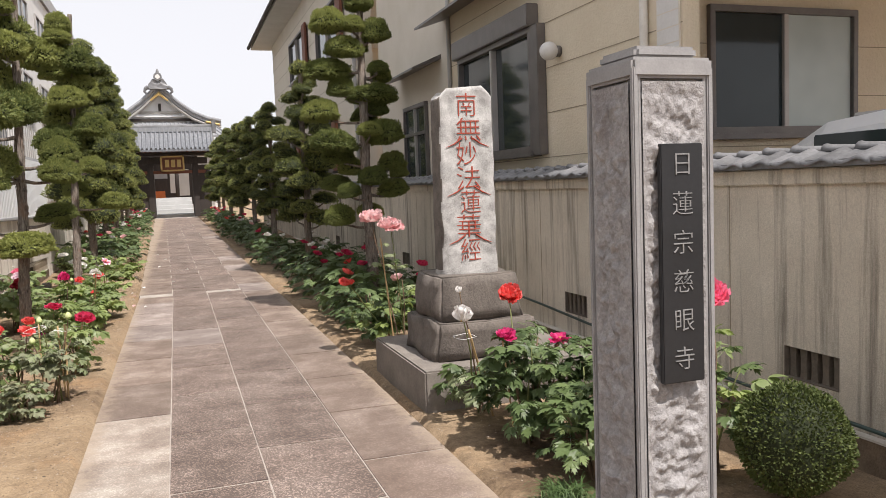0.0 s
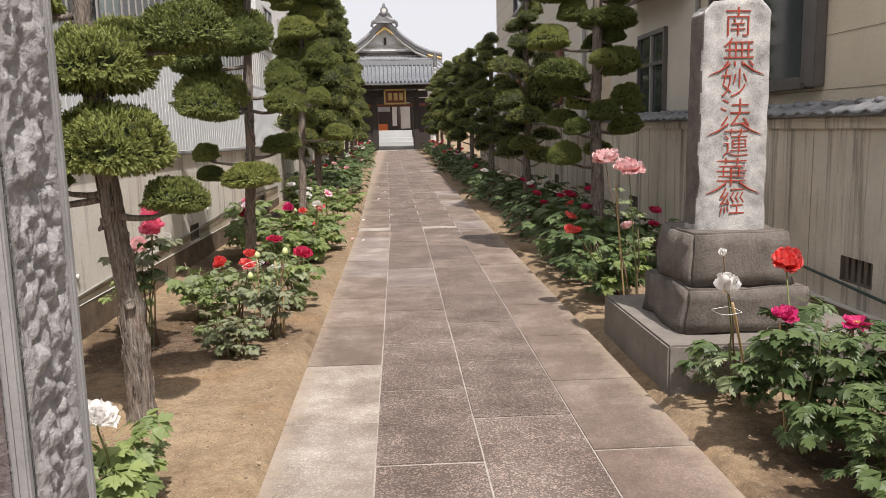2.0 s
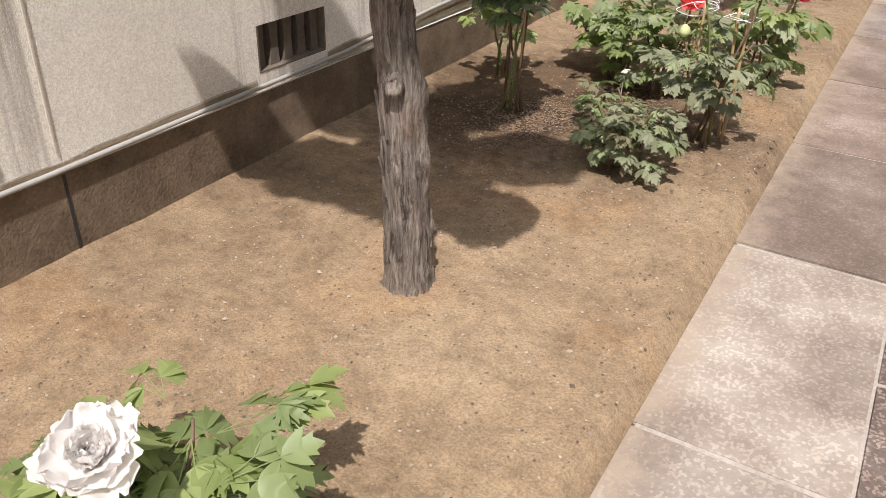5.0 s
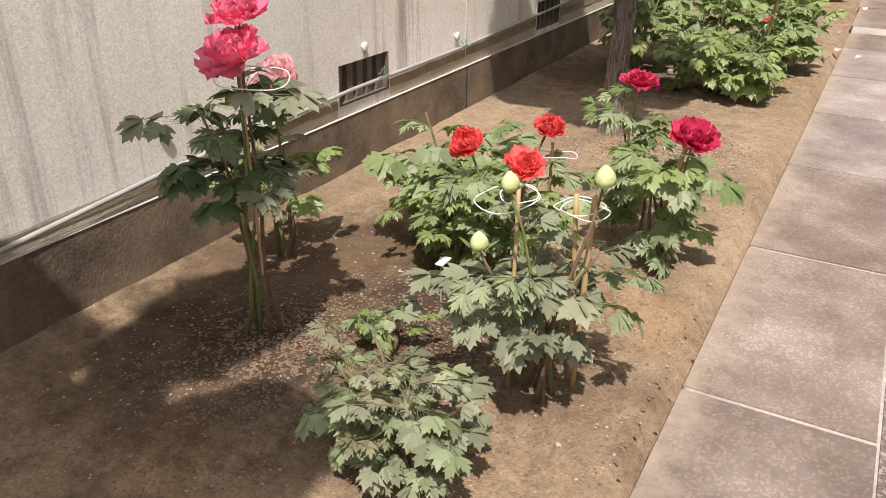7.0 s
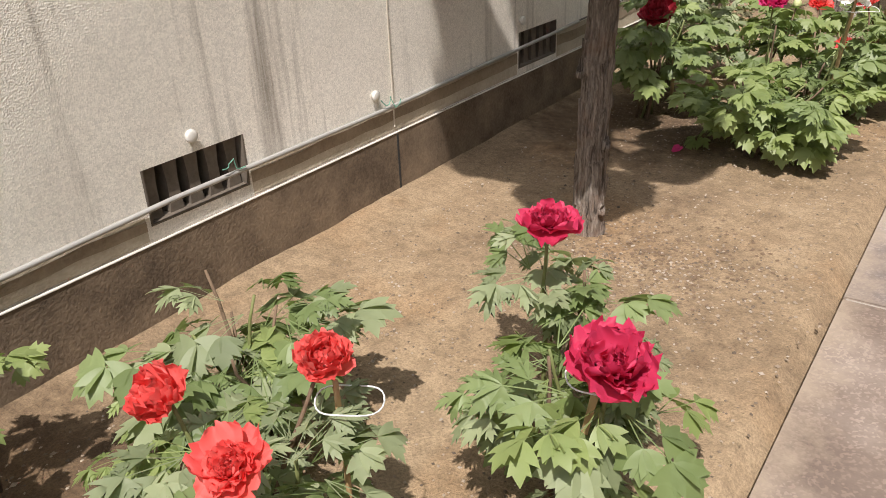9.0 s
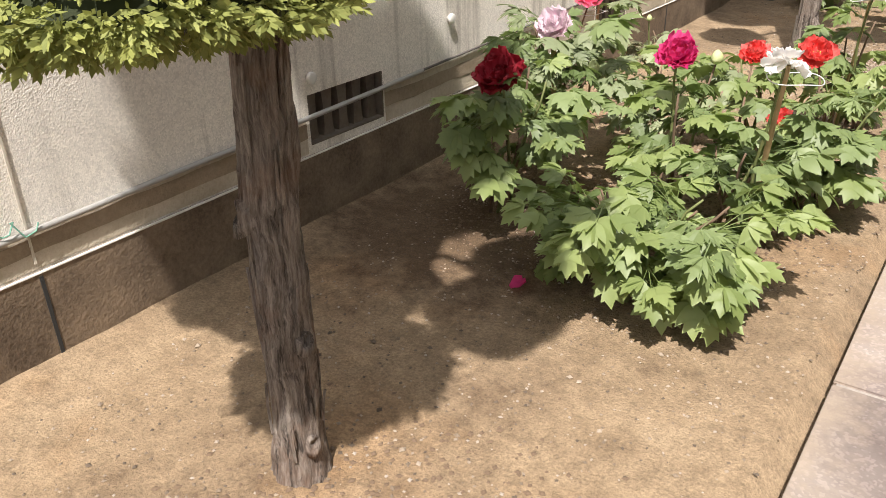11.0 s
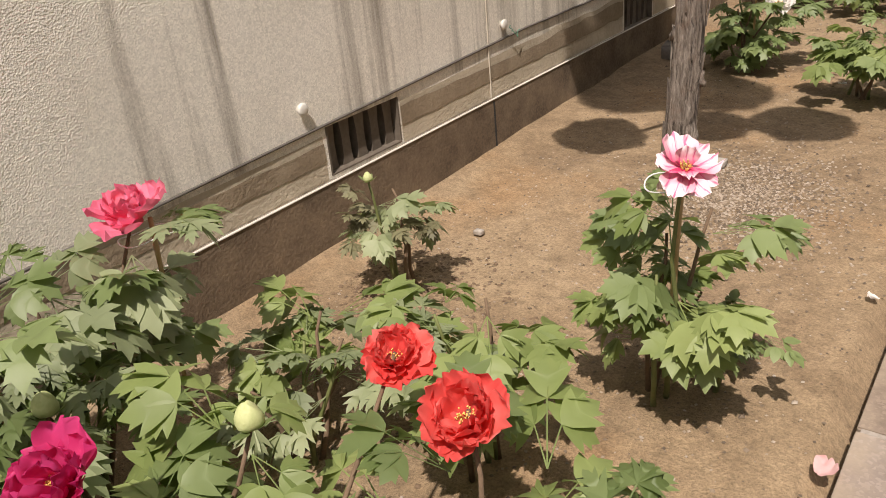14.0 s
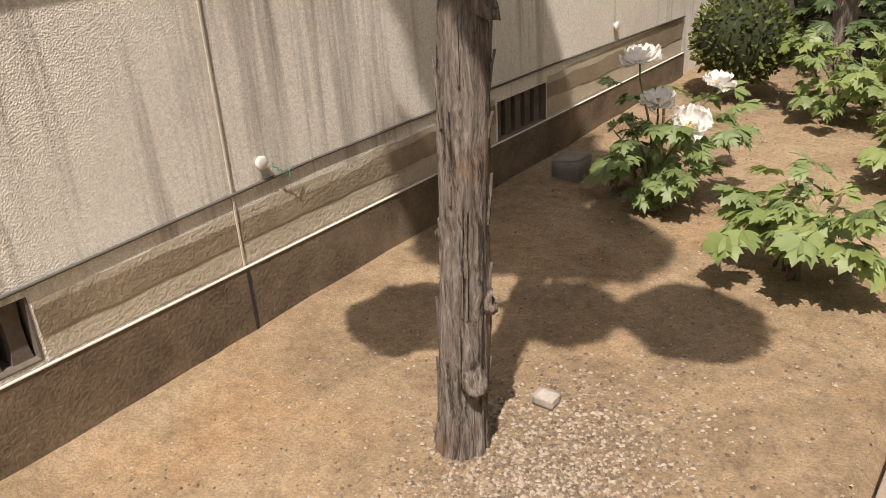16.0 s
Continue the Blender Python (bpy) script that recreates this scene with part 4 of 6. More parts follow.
for (ya, za), (yb, zb) in zip(prof, prof[1:]):
    q = [bm.verts.new(c) for c in ((-1.9, ya, za), (1.9, ya, za), (1.9, yb, zb), (-1.9, yb, zb), (-1.9, ya, za - 0.1), (1.9, ya, za - 0.1), (1.9, yb, zb - 0.1), (-1.9, yb, zb - 0.1))]
    for f in ((0, 1, 2, 3), (7, 6, 5, 4), (0, 4, 5, 1), (1, 5, 6, 2), (3, 2, 6, 7), (0, 3, 7, 4)):
        bm.faces.new([q[i] for i in f])
bmesh.ops.remove_doubles(bm, verts=bm.verts, dist=0.001)
roof = part("roof", bm, GATE_TILE, gate, "grey tiled gate roof")
for k in range(20):
    x = -1.85 + 3.7 * k / 19
    part("roof_roll", tube([(x, y - 0.02, z + 0.03) for y, z in prof[:4]], 0.05, 6), GATE_TILE, roof)
part("ridge", box(-2.0, -0.14, 4.06, 2.0, 0.14, 4.3, 0.03), ROOF_GREY, gate, "tiled roof ridge")
part("ridge_cap", tube([(-2.02, 0, 4.34), (2.02, 0, 4.34)], 0.09, 8), TILE, gate)
for sx in (-1, 1):
    part("ridge_end", rock_block(sx * 2.0 - 0.09, -0.2, 4.0, sx * 2.0 + 0.09, 0.2, 4.62, 0.02, 4), TILE, gate)
board = part("name_board", box(-0.5, -0.36, 2.25, 0.5, -0.30, 2.9, 0.01), TIMBER_RED, gate, "gilt-framed name board")
for q in ((-0.54, 2.2, 0.54, 2.28), (-0.54, 2.86, 0.54, 2.94), (-0.54, 2.2, -0.46, 2.94), (0.46, 2.2, 0.54, 2.94)):
    part("frame_bar", box(q[0], -0.385, q[1], q[2], -0.361, q[3]), GOLD, board)
for k in range(3):
    part("gilt_mark", box(-0.33 + 0.27 * k, -0.372, 2.4, -0.15 + 0.27 * k, -0.3605, 2.75), GOLD, board)
steps = structure("steps", box(-1.1 + GX, 43.6, GZ - 0.2, 0.95 + GX, 51, GZ + 0.14), STEP_STONE, "pale granite approach steps to the hall", "steps")
for k in range(4):
    part("step", box(-1.0 + GX, 46.0 + 1.1 * k, GZ + 0.141, 0.9 + GX, 51, GZ + 0.14 + 0.2 * (k + 1)), STEP_STONE, steps)

HY, HZ, HX = 54.0, rise(54) + 0.5, 0.35
hall = thing("temple_hall", "temple main hall with a curved gabled tile roof and white gable", "temple", (HX - 0.3, HY, HZ))
hall.scale = (0.9, 0.9, 0.9)
part("body", box(-3.4, 0.5, -1.0, 3.4, 8.0, 5.4), PLASTER, hall, "pale plaster walls")
part("dark_front", box(-2.2, 0.40, -0.2, 2.2, 0.495, 3.6), TIMBER_DARK, hall, "dark timber front")
for x0, x1, z0, z1, mt in ((0.35, 0.75, 0.6, 2.3, PLASTER), (0.9, 1.6, 0.4, 2.2, PLASTER), (-0.9, 0.0, -0.1, 0.75, ORANGE), (-1.4, 0.2, 1.6, 2.0, GREY_WALL)):
    part("front_panel", box(x0, 0.36, z0, x1, 0.399, z1), mt, hall)
part("offering_box", box(-0.75, -0.5, -0.6, 0.15, 0.1, 0.3, 0.02), ORANGE, hall, "orange lacquered offertory box")
bm = bmesh.new()
half = [(0.0, 7.75), (0.5, 7.25), (1.2, 6.6), (2.1, 5.95), (3.0, 5.55), (3.9, 5.35)]
curve = [(-x, z) for x, z in reversed(half)] + half[1:]
for (xa, za), (xb, zb) in zip(curve, curve[1:]):
    q = [bm.verts.new(c) for c in ((xa, -0.6, za), (xb, -0.6, zb), (xb, 8.5, zb), (xa, 8.5, za), (xa, -0.6, za - 0.28), (xb, -0.6, zb - 0.28), (xb, 8.5, zb - 0.28), (xa, 8.5, za - 0.28))]
    for f in ((0, 1, 2, 3), (7, 6, 5, 4), (0, 4, 5, 1), (3, 2, 6, 7), (1, 5, 6, 2), (0, 3, 7, 4)):
        bm.faces.new([q[i] for i in f])
bmesh.ops.remove_doubles(bm, verts=bm.verts, dist=0.001)
hall_roof = part("roof", bm, ROOF_GREY, hall, "grey curved gable roof")
for s in (-1, 1):
    part("verge_roll", tube([(s * x, -0.62, z + 0.05) for x, z in half], 0.12, 8), ROOF_GREY, hall_roof)
    part("barge_board", tube([(s * x, -0.5, z - 0.42) for x, z in half], 0.10, 6), PIPE_GREY, hall_roof)
bm = bmesh.new()
g = [bm.verts.new((x, -0.1, z - 0.3)) for x, z in curve]
bm.faces.new(g)
part("gable", bm, WHITE_WALL, hall, "white plaster gable")
part("gable_beam", box(-2.2, -0.22, 5.42, 2.2, -0.101, 5.6), TIMBER_DARK, hall)
part("gable_beam", box(-1.5, -0.22, 5.95, 1.5, -0.101, 6.08), PIPE_GREY, hall)
part("gable_strut", box(-0.09, -0.2, 6.081, 0.09, -0.101, 6.6), TIMBER_DARK, hall)
part("pendant", tube([(-0.55, -0.66, 6.75), (0, -0.66, 7.2), (0.55, -0.66, 6.75)], [0.06, 0.14, 0.06], 6), GOLD, hall, "gilt gable pendant")
for s in (-1, 1):
    part("verge_gilt", tube([(s * 2.9, -0.66, 5.33), (s * 3.8, -0.66, 5.12)], 0.07, 6), GOLD, hall)
part("ridge", box(-0.28, -0.75, 7.7, 0.28, 8.5, 8.15, 0.05), ROOF_GREY, hall)
ornament = part("ridge_tile", rock_block(-0.78, -0.92, 7.45, 0.78, -0.72, 8.15, 0.05, 7, 0.55), TILE, hall, "ornamental ridge-end tile")
for q in (-1, 1):
    part("scroll", tube([(q * 0.62, -0.9, 7.62), (q * 0.8, -0.9, 7.5), (q * 0.86, -0.9, 7.3), (q * 0.74, -0.9, 7.18)], [0.13, 0.12, 0.1, 0.06], 8), TILE, ornament)
part("boss", tube([(0, -0.98, 8.28), (0, -0.78, 8.28)], 0.27, 14), TILE, ornament)
part("boss_face", tube([(0, -1.0, 8.28), (0, -0.981, 8.28)], 0.15, 14), PLASTER, ornament)
part("finial", tube([(0, -0.86, 8.5), (0, -0.86, 8.66), (0, -0.86, 8.8)], [0.12, 0.1, 0.04], 8), TILE, ornament)
for q in (-1, 1):
    part("bracket", rock_block(q * 1.55 - 0.2, -0.45, 5.72, q * 1.55 + 0.2, -0.12, 6.1, 0.03, 3, 0.3), WHITE_WALL, hall, "white carved bracket end")
part("gable_rail", box(-2.0, -0.24, 5.70, 2.0, -0.101, 5.80), WHITE_WALL, hall)
bm = bmesh.new()
v0 = [bm.verts.new(c) for c in ((-4.3, -1.8, 4.35), (4.3, -1.8, 4.35), (3.2, -0.15, 5.32), (-3.2, -0.15, 5.32), (-4.3, -1.8, 4.2), (4.3, -1.8, 4.2), (3.2, -0.15, 5.12), (-3.2, -0.15, 5.12))]
for f in ((0, 1, 2, 3), (7, 6, 5, 4), (0, 4, 5, 1), (1, 5, 6, 2), (0, 3, 7, 4)):
    bm.faces.new([v0[i] for i in f])
lower_roof = part("lower_roof", bm, ROOF_GREY, hall, "lower tiled eave roof")
for k in range(26):
    s = -1 + 2 * k / 25
    part("roof_roll", tube([(4.25 * s, -1.82, 4.38), (3.15 * s, -0.14, 5.35)], 0.05, 6), ROOF_GREY, lower_roof)
for s in (-1.9, -0.8, 0.8, 1.9):
    part("column", tube([(s, -1.3, -0.7), (s, -1.3, 4.25)], 0.13, 10), TIMBER_DARK, hall, "dark round column", True)

# ---- parked van behind the wall ----
van = thing("van", "white parked van with its roof showing above the wall", "van", (5.72, 5.52, -0.02))
bm = bmesh.new()
prof = [(-2.2, 0.35), (-2.25, 0.9), (-2.15, 1.25), (-1.75, 1.75), (-1.5, 1.86), (-0.5, 1.92), (1.0, 1.92), (1.75, 1.86), (2.05, 1.72), (2.25, 1.2), (2.28, 0.35)]
cols = []
for x, k in ((-0.82, 0.93), (-0.76, 0.985), (-0.5, 1.0), (0.5, 1.0), (0.76, 0.985), (0.82, 0.93)):
    cols.append([bm.verts.new((x, y * (0.97 + 0.03 * k), 0.35 + (z - 0.35) * k)) for y, z in prof])
for a, b in zip(cols, cols[1:]):
    for i in range(len(prof)):
        j = (i + 1) % len(prof)
        bm.faces.new((a[i], a[j], b[j], b[i]))
bm.faces.new(cols[0]); bm.faces.new(cols[-1])
part("body", bm, CAR_WHITE, van, "white painted body")
for y0, y1 in ((-1.4, -0.35), (-0.25, 0.85), (0.95, 1.8)):
    part("side_window", box(-0.845, y0, 1.12, -0.79, y1, 1.75, 0.01), GLASS_DARK, van, "dark side window")
part("rear_window", box(-0.6, 2.10, 1.2, 0.6, 2.20, 1.62, 0.01), GLASS_DARK, van)
part("roof_rail", tube([(-0.66, -1.4, 1.88), (-0.66, 1.6, 1.87)], 0.02, 6), PIPE_GREY, van)
for sx in (-0.78, 0.78):
    for y in (-1.4, 1.45):
        w = part("wheel", tube([(sx - 0.09, y, 0.31), (sx + 0.09, y, 0.31)], 0.31, 20), RUBBER, van, "black tyre")
        part("rim", tube([(sx - 0.095, y, 0.31), (sx + 0.095, y, 0.31)], 0.19, 14), ALU_PALE, w)


# ---- cloud-pruned trees ----
def pad_meshes(seed, count, size, leaf_mat, fronds=False):
    """A foliage pad of unit width: a knobbly core, dark to paint in the inner shade, and a coat of small flat sprigs.
    """
    rng = random.Random(seed)
    bm = bmesh.new()
    bmesh.ops.create_icosphere(bm, subdivisions=3, radius=1)
    off = Vector((seed * 3.1, 0, 0))

    def swell(d):
        k = 1 + 0.20 * noise.noise(d * 1.7 + off) + 0.10 * noise.noise(d * 4.6 + off) + 0.07 * noise.noise(d * 9 + off)
        q = d * 0.5 * k
        return Vector((q.x, q.y, q.z * (0.66 if q.z > 0 else 0.26)))

    for v in bm.verts:
        v.co = swell(v.co.normalized()) * 0.93
    core = finish("pad_core", bm, CORE_SHADE, True)
    vs, fs = [], []

    def blade(p, ax, w, L):
        i = len(vs)
        vs.extend([p, p + ax * L * 0.5 + w, p + ax * L, p + ax * L * 0.5 - w])
        fs.append((i, i + 1, i + 2, i + 3))

    for _ in range(count):
        d = Vector((rng.gauss(0, 1), rng.gauss(0, 1), rng.gauss(0.4, 1))).normalized()
        if fronds and noise.noise(d * 5.5 + off) < -0.12 and rng.random() < 0.6:
            continue
        p = swell(d) * rng.uniform(0.92, 1.06)
        n = (Vector((d.x, d.y, d.z * 1.6)).normalized() + Vector((rng.uniform(-.5, .5), rng.uniform(-.5, .5), rng.uniform(-.1, .6)))).normalized()
        side = n.cross(Vector((rng.uniform(-1, 1), rng.uniform(-1, 1), rng.uniform(-1, 1)))).normalized()
        L = size * rng.uniform(0.6, 1.15)
        if fronds:   # a flat scaly spray: a leading tip with short side tips
            ax = (n + side * rng.uniform(-0.7, 0.7) + Vector((0, 0, -0.35 if d.z < 0.15 else 0.0))).normalized()
            out = ax.cross(n + side * 0.3).normalized()
            blade(p + ax * L * 0.5, ax, out * L * 0.10, L * 0.5)
            for t in (0.0, 0.28, 0.52):
                for q in (-1, 1):
                    tip = (ax * 0.75 + out * q * 0.65).normalized()
                    blade(p + ax * L * t, tip, (tip.cross(n)).normalized() * L * 0.085, L * (0.5 - 0.2 * t))
        else:
            for k in range(3):
                a = (k - 1) * 0.75
                ax = (n * math.cos(a) + side * math.sin(a)).normalized()
                blade(p, ax, ax.cross(n + side * 0.3).normalized() * L * 0.13, L)
    return core, mesh_from("pad_sprigs", vs, fs, leaf_mat)


near_pads = [pad_meshes(s, 5200, 0.085, PAD_LEAF, True) for s in (1, 2, 3, 4)]
far_pads = [pad_meshes(s, 900, 0.085, PAD_FAR) for s in (5, 6, 7, 8)]


def trunk_mesh(r, h, seed, lean, sides=30, rows=60):
    bm = bmesh.new()
    rings = []
    off = Vector((seed * 5.3, 1.7, 0))
    for j in range(rows + 1):
        t = j / rows
        z = h * t ** 1.25
        rad = r * (1 - 0.55 * t) * (1 + 0.32 * math.exp(-z / 0.06)) + 0.008
        cx = lean[0] * z + 0.035 * noise.noise(Vector((0, seed, z * 0.9)))
        cy = lean[1] * z + 0.035 * noise.noise(Vector((9, seed, z * 0.9)))
        row = []
        for i in range(sides):
            a = 2 * math.pi * i / sides
            d = Vector((math.cos(a), math.sin(a), 0))
            q = Vector((d.x * 3.6, d.y * 3.6, z * 1.7)) + off
            ridge = abs(noise.noise(q)) * 0.36 + 0.12 * noise.noise(Vector((d.x * 10, d.y * 10, z * 3.2)) + off) + 0.05 * noise.noise(Vector((d.x * 5, d.y * 5, z * 30)) + off)
            knob = max(0, noise.noise(Vector((d.x * 2.2, d.y * 2.2, z * 10)) + off) - 0.36) * 0.75
            k = rad * (0.90 + ridge + knob)
            row.append(bm.verts.new((cx + d.x * k, cy + d.y * k, z)))
        rings.append(row)
    for a, b in zip(rings, rings[1:]):
        for i in range(sides):
            bm.faces.new((a[i], a[(i + 1) % sides], b[(i + 1) % sides], b[i]))
    bm.faces.new(rings[-1])
    return bm


def pruned_tree(x, y, h, pads, seed, near, r=0.068, lean=(0, 0)):
    """A straight trunk with side branches, each ending in a clipped pad: (dx, dy, z, width, height factor)."""
    rng = random.Random(seed)
    t = thing("pruned_conifer", "cloud-pruned conifer with clipped green pads on a shaggy brown trunk", "tree", (x, y, rise(y) - 0.03), 0, "pruned conifers along the lane")
    part("trunk", trunk_mesh(r, h, seed, lean, 44 if near else 14, 150 if near else 24), BARK, t, "shaggy peeling brown trunk", True)
    if near:
        for k in range(7):   # pruned branch stubs, healed over
            a, z, kr = rng.uniform(0, 6.28), 0.18 + 0.24 * k + rng.uniform(-0.08, 0.08), rng.uniform(0.014, 0.024)
            rad = r * (1 - 0.55 * (z / h) ** 0.8) + 0.004
            bm = tube([(0, 0, -0.02), (kr * 0.35, 0, 0), (kr * 0.75, 0, 0), (kr * 0.6, 0, 0)], [kr * 1.5, kr * 1.25, kr * 0.85, kr * 0.4], 12)
            for v in bm.verts:
                v.co += 0.005 * noise.noise_vector(v.co * 60 + Vector((seed, k, 0)))
                v.co.z *= 1.35
            stub = part("knot", bm, BARK, t, "healed branch knot", True)
            sway = Vector((0.035 * noise.noise(Vector((0, seed, z * 0.9))), 0.035 * noise.noise(Vector((9, seed, z * 0.9))), 0))
            stub.matrix_local = pose(lean[0] * z + sway.x + rad * math.cos(a), lean[1] * z + sway.y + rad * math.sin(a), z, 0, 0, math.degrees(a))
        vs, fs = [], []
        for _ in range(70):
            a, z, L, w = rng.uniform(0, 6.28), rng.uniform(0.02, 1.9), rng.uniform(0.05, 0.20), rng.uniform(0.002, 0.006)
            d, s = Vector((math.cos(a), math.sin(a), 0)), Vector((-math.sin(a), math.cos(a), 0))
            i = len(vs)
            for f, lift in ((0, 0.0), (0.5, 0.004), (1, rng.uniform(0.002, 0.013))):
                zz = z + L * f
                rad = r * (1 - 0.55 * (zz / h) ** 0.8) * (1 + 0.32 * math.exp(-zz / 0.06)) * 1.06 + 0.008
                c = Vector((lean[0] * zz, lean[1] * zz, zz)) + Vector((0.035 * noise.noise(Vector((0, seed, zz * 0.9))), 0.035 * noise.noise(Vector((9, seed, zz * 0.9))), 0))
                q = c + d * (rad + lift)
                ww = w * (1 - 0.6 * f)
                vs += [q - s * ww, q + s * ww, q - s * ww - d * 0.006, q + s * ww - d * 0.006]
            for b in (i, i + 4):
                fs += [(b, b + 1, b + 5, b + 4), (b + 2, b, b + 4, b + 6), (b + 1, b + 3, b + 7, b + 5)]
        tagged(part("loose_bark", mesh_from("loose_bark", vs, fs, BARK), None, t), "loose peeling bark strips", "", "", "stuff")
    kit = near_pads if near else far_pads
    for dx, dy, z, w, hf in pads:
        w *= 0.84 if near else 1.0
        z0 = max(0.35, z - rng.uniform(0.05, 0.2) - 0.1 * hf + (0.14 if near else 0.0))
        if math.hypot(dx, dy) > 0.08:
            b = part("branch", tube(curve_pts((lean[0] * z0, lean[1] * z0, z0), (dx, dy, z - 0.04), -0.03, 6, 0.02, rng), [0.022, 0.018, 0.016, 0.014, 0.012, 0.009], 7), BARK, t, "", True)
            if near:
                for _ in range(3):
                    e = Vector((dx, dy, z)) + Vector((rng.uniform(-.3, .3) * w, rng.uniform(-.3, .3) * w, 0))
                    part("twig", tube(curve_pts((dx * 0.75, dy * 0.75, z - 0.05), e, -0.02, 4, 0.01, rng), 0.006, 5), BARK, b)
        core, coat = kit[rng.randrange(len(kit))]
        m = pose(dx, dy, z, rng.uniform(-7, 7), rng.uniform(-7, 7), rng.uniform(0, 360)) @ Matrix.Diagonal((w * rng.uniform(0.9, 1.15), w * rng.uniform(0.85, 1.1), w * hf * (1.55 if near else 1.45), 1))
        p = part("foliage_pad", coat, None, t, "dense clipped pad of green sprigs")
        p.matrix_local = m
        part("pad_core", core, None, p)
    return t


def spiral_pads(seed, z0, h, w0, step=0.17, reach=0.55):
    rng = random.Random(seed)
    out, a, z = [], rng.uniform(0, 6), z0
    while z < h - 0.1:
        k = 1 - 0.62 * (z - z0) / (h - z0)
        d = reach * k * rng.uniform(0.55, 1.05)
        out.append((d * math.cos(a), d * math.sin(a), z, w0 * (0.55 + 0.45 * k) * rng.uniform(0.75, 1.2), rng.uniform(0.62, 0.9)))
        a += 2.4 + rng.uniform(-0.5, 0.5)
        z += step * rng.uniform(0.7, 1.25)
    out.append((0, 0, h, w0 * 0.62, 0.9))
    return out


pads_1 = [(0.01, -0.16, 1.43, 0.58, 0.74), (-0.05, -0.12, 1.80, 0.56, 0.76), (0.28, -0.10, 1.17, 0.38, 0.66), (0.36, 0.02, 1.98, 0.48, 0.75), (-0.36, -0.12, 1.30, 0.36, 0.8), (-0.62, -0.2, 1.22, 0.32, 0.8),
          (-0.35, -0.35, 1.62, 0.46, 0.75), (-0.1, 0.5, 1.95, 0.5, 0.75), (-0.4, -0.1, 2.15, 0.5, 0.8), (0.0, 0.0, 2.45, 0.45, 0.85)]
pads_2 = [(0.08, -0.20, 1.05, 0.56, 0.58), (-0.28, -0.1, 1.83, 0.72, 0.7), (0.42, -0.1, 1.75, 0.46, 0.7), (-0.25, -0.35, 1.72, 0.56, 0.8), (0.30, 0.40, 1.35, 0.42, 0.6), (-0.42, 0.15, 1.28, 0.30, 0.8), (-0.38, 0.1, 1.08, 0.30, 0.7), (0.1, -0.45, 2.3, 0.52, 0.8), (-0.35, -0.3, 2.15, 0.5, 0.8), (0.4, 0.1, 1.95, 0.42, 0.8)] + [(min(q[0], 0.04), *q[1:]) for q in spiral_pads(32, 2.45, 3.6, 0.62, 0.21, 0.40)]
pads_3 = [(-0.25, -0.1, 3.5, 0.78, 0.75), (-0.20, -0.24, 1.30, 0.44, 0.7), (0.58, 0.12, 1.42, 0.46, 0.75), (0.05, 0.45, 1.62, 0.42, 0.75), (0.35, -0.3, 1.95, 0.42, 0.75)] + [(max(q[0], -0.08), *q[1:]) for q in spiral_pads(33, 2.3, 4.0, 0.68, 0.19, 0.40)]
pruned_tree(-0.765, 7.70, 2.5, pads_1, 21, True, 0.060, (-0.045, -0.045))
pruned_tree(-0.87, 11.53, 3.7, pads_2, 22, True, 0.047, (0.03, 0.02))
pruned_tree(-0.85, 15.60, 4.2, pads_3, 23, True, 0.049, (0.04, 0.03))
for k, y in enumerate((19.6, 23.6, 27.6, 31.6, 35.6, 39.6)):
    x = -0.9 + drift(y)
    pruned_tree(x, y, 4.3 + 0.3 * math.sin(k), spiral_pads(40 + k, 0.95, 4.3 + 0.3 * math.sin(k), 0.66, 0.125, 0.50), 50 + k, False)
pads_r1 = [(-0.36, 0.0, 1.15, 0.40, 0.85), (0.05, -0.1, 1.62, 0.40, 0.75), (0.36, 0.1, 1.47, 0.42, 0.75), (-0.40, 0, 2.05, 0.60, 0.6), (0.22, -0.1, 2.14, 0.50, 0.8), (0.36, 0.1, 1.80, 0.36, 0.9), (-0.52, 0.1, 2.42, 0.48, 0.75),
           (0.12, 0, 2.62, 0.62, 0.5), (-0.40, 0.15, 2.93, 0.68, 0.5), (0.26, 0.1, 2.88, 0.34, 0.8), (-0.22, 0, 3.18, 0.5, 0.7), (0.18, 0, 3.38, 0.42, 0.9), (-0.40, 0, 3.48, 0.52, 0.75), (-0.1, 0.3, 1.75, 0.42, 0.7), (-0.3, 0.4, 1.55, 0.4, 0.7), (0.0, 0.0, 3.75, 0.42, 0.9), (0.1, 0.4, 2.4, 0.4, 0.7)] + spiral_pads(39, 1.2, 3.7, 0.40, 0.25, 0.5)
pruned_tree(2.86, 12.42, 3.75, pads_r1, 61, True, 0.068, (0.0, 0.0))
for k, y in enumerate((17.0, 21.5, 25.6, 29.6, 33.6, 37.6, 40.6)):
    h = (3.6, 3.3, 3.3, 3.4, 3.5, 3.4, 3.4)[k]
    pruned_tree(2.85 + drift(y), y, h, spiral_pads(70 + k, 0.95, h, 0.56, 0.125, 0.50), 80 + k, False)


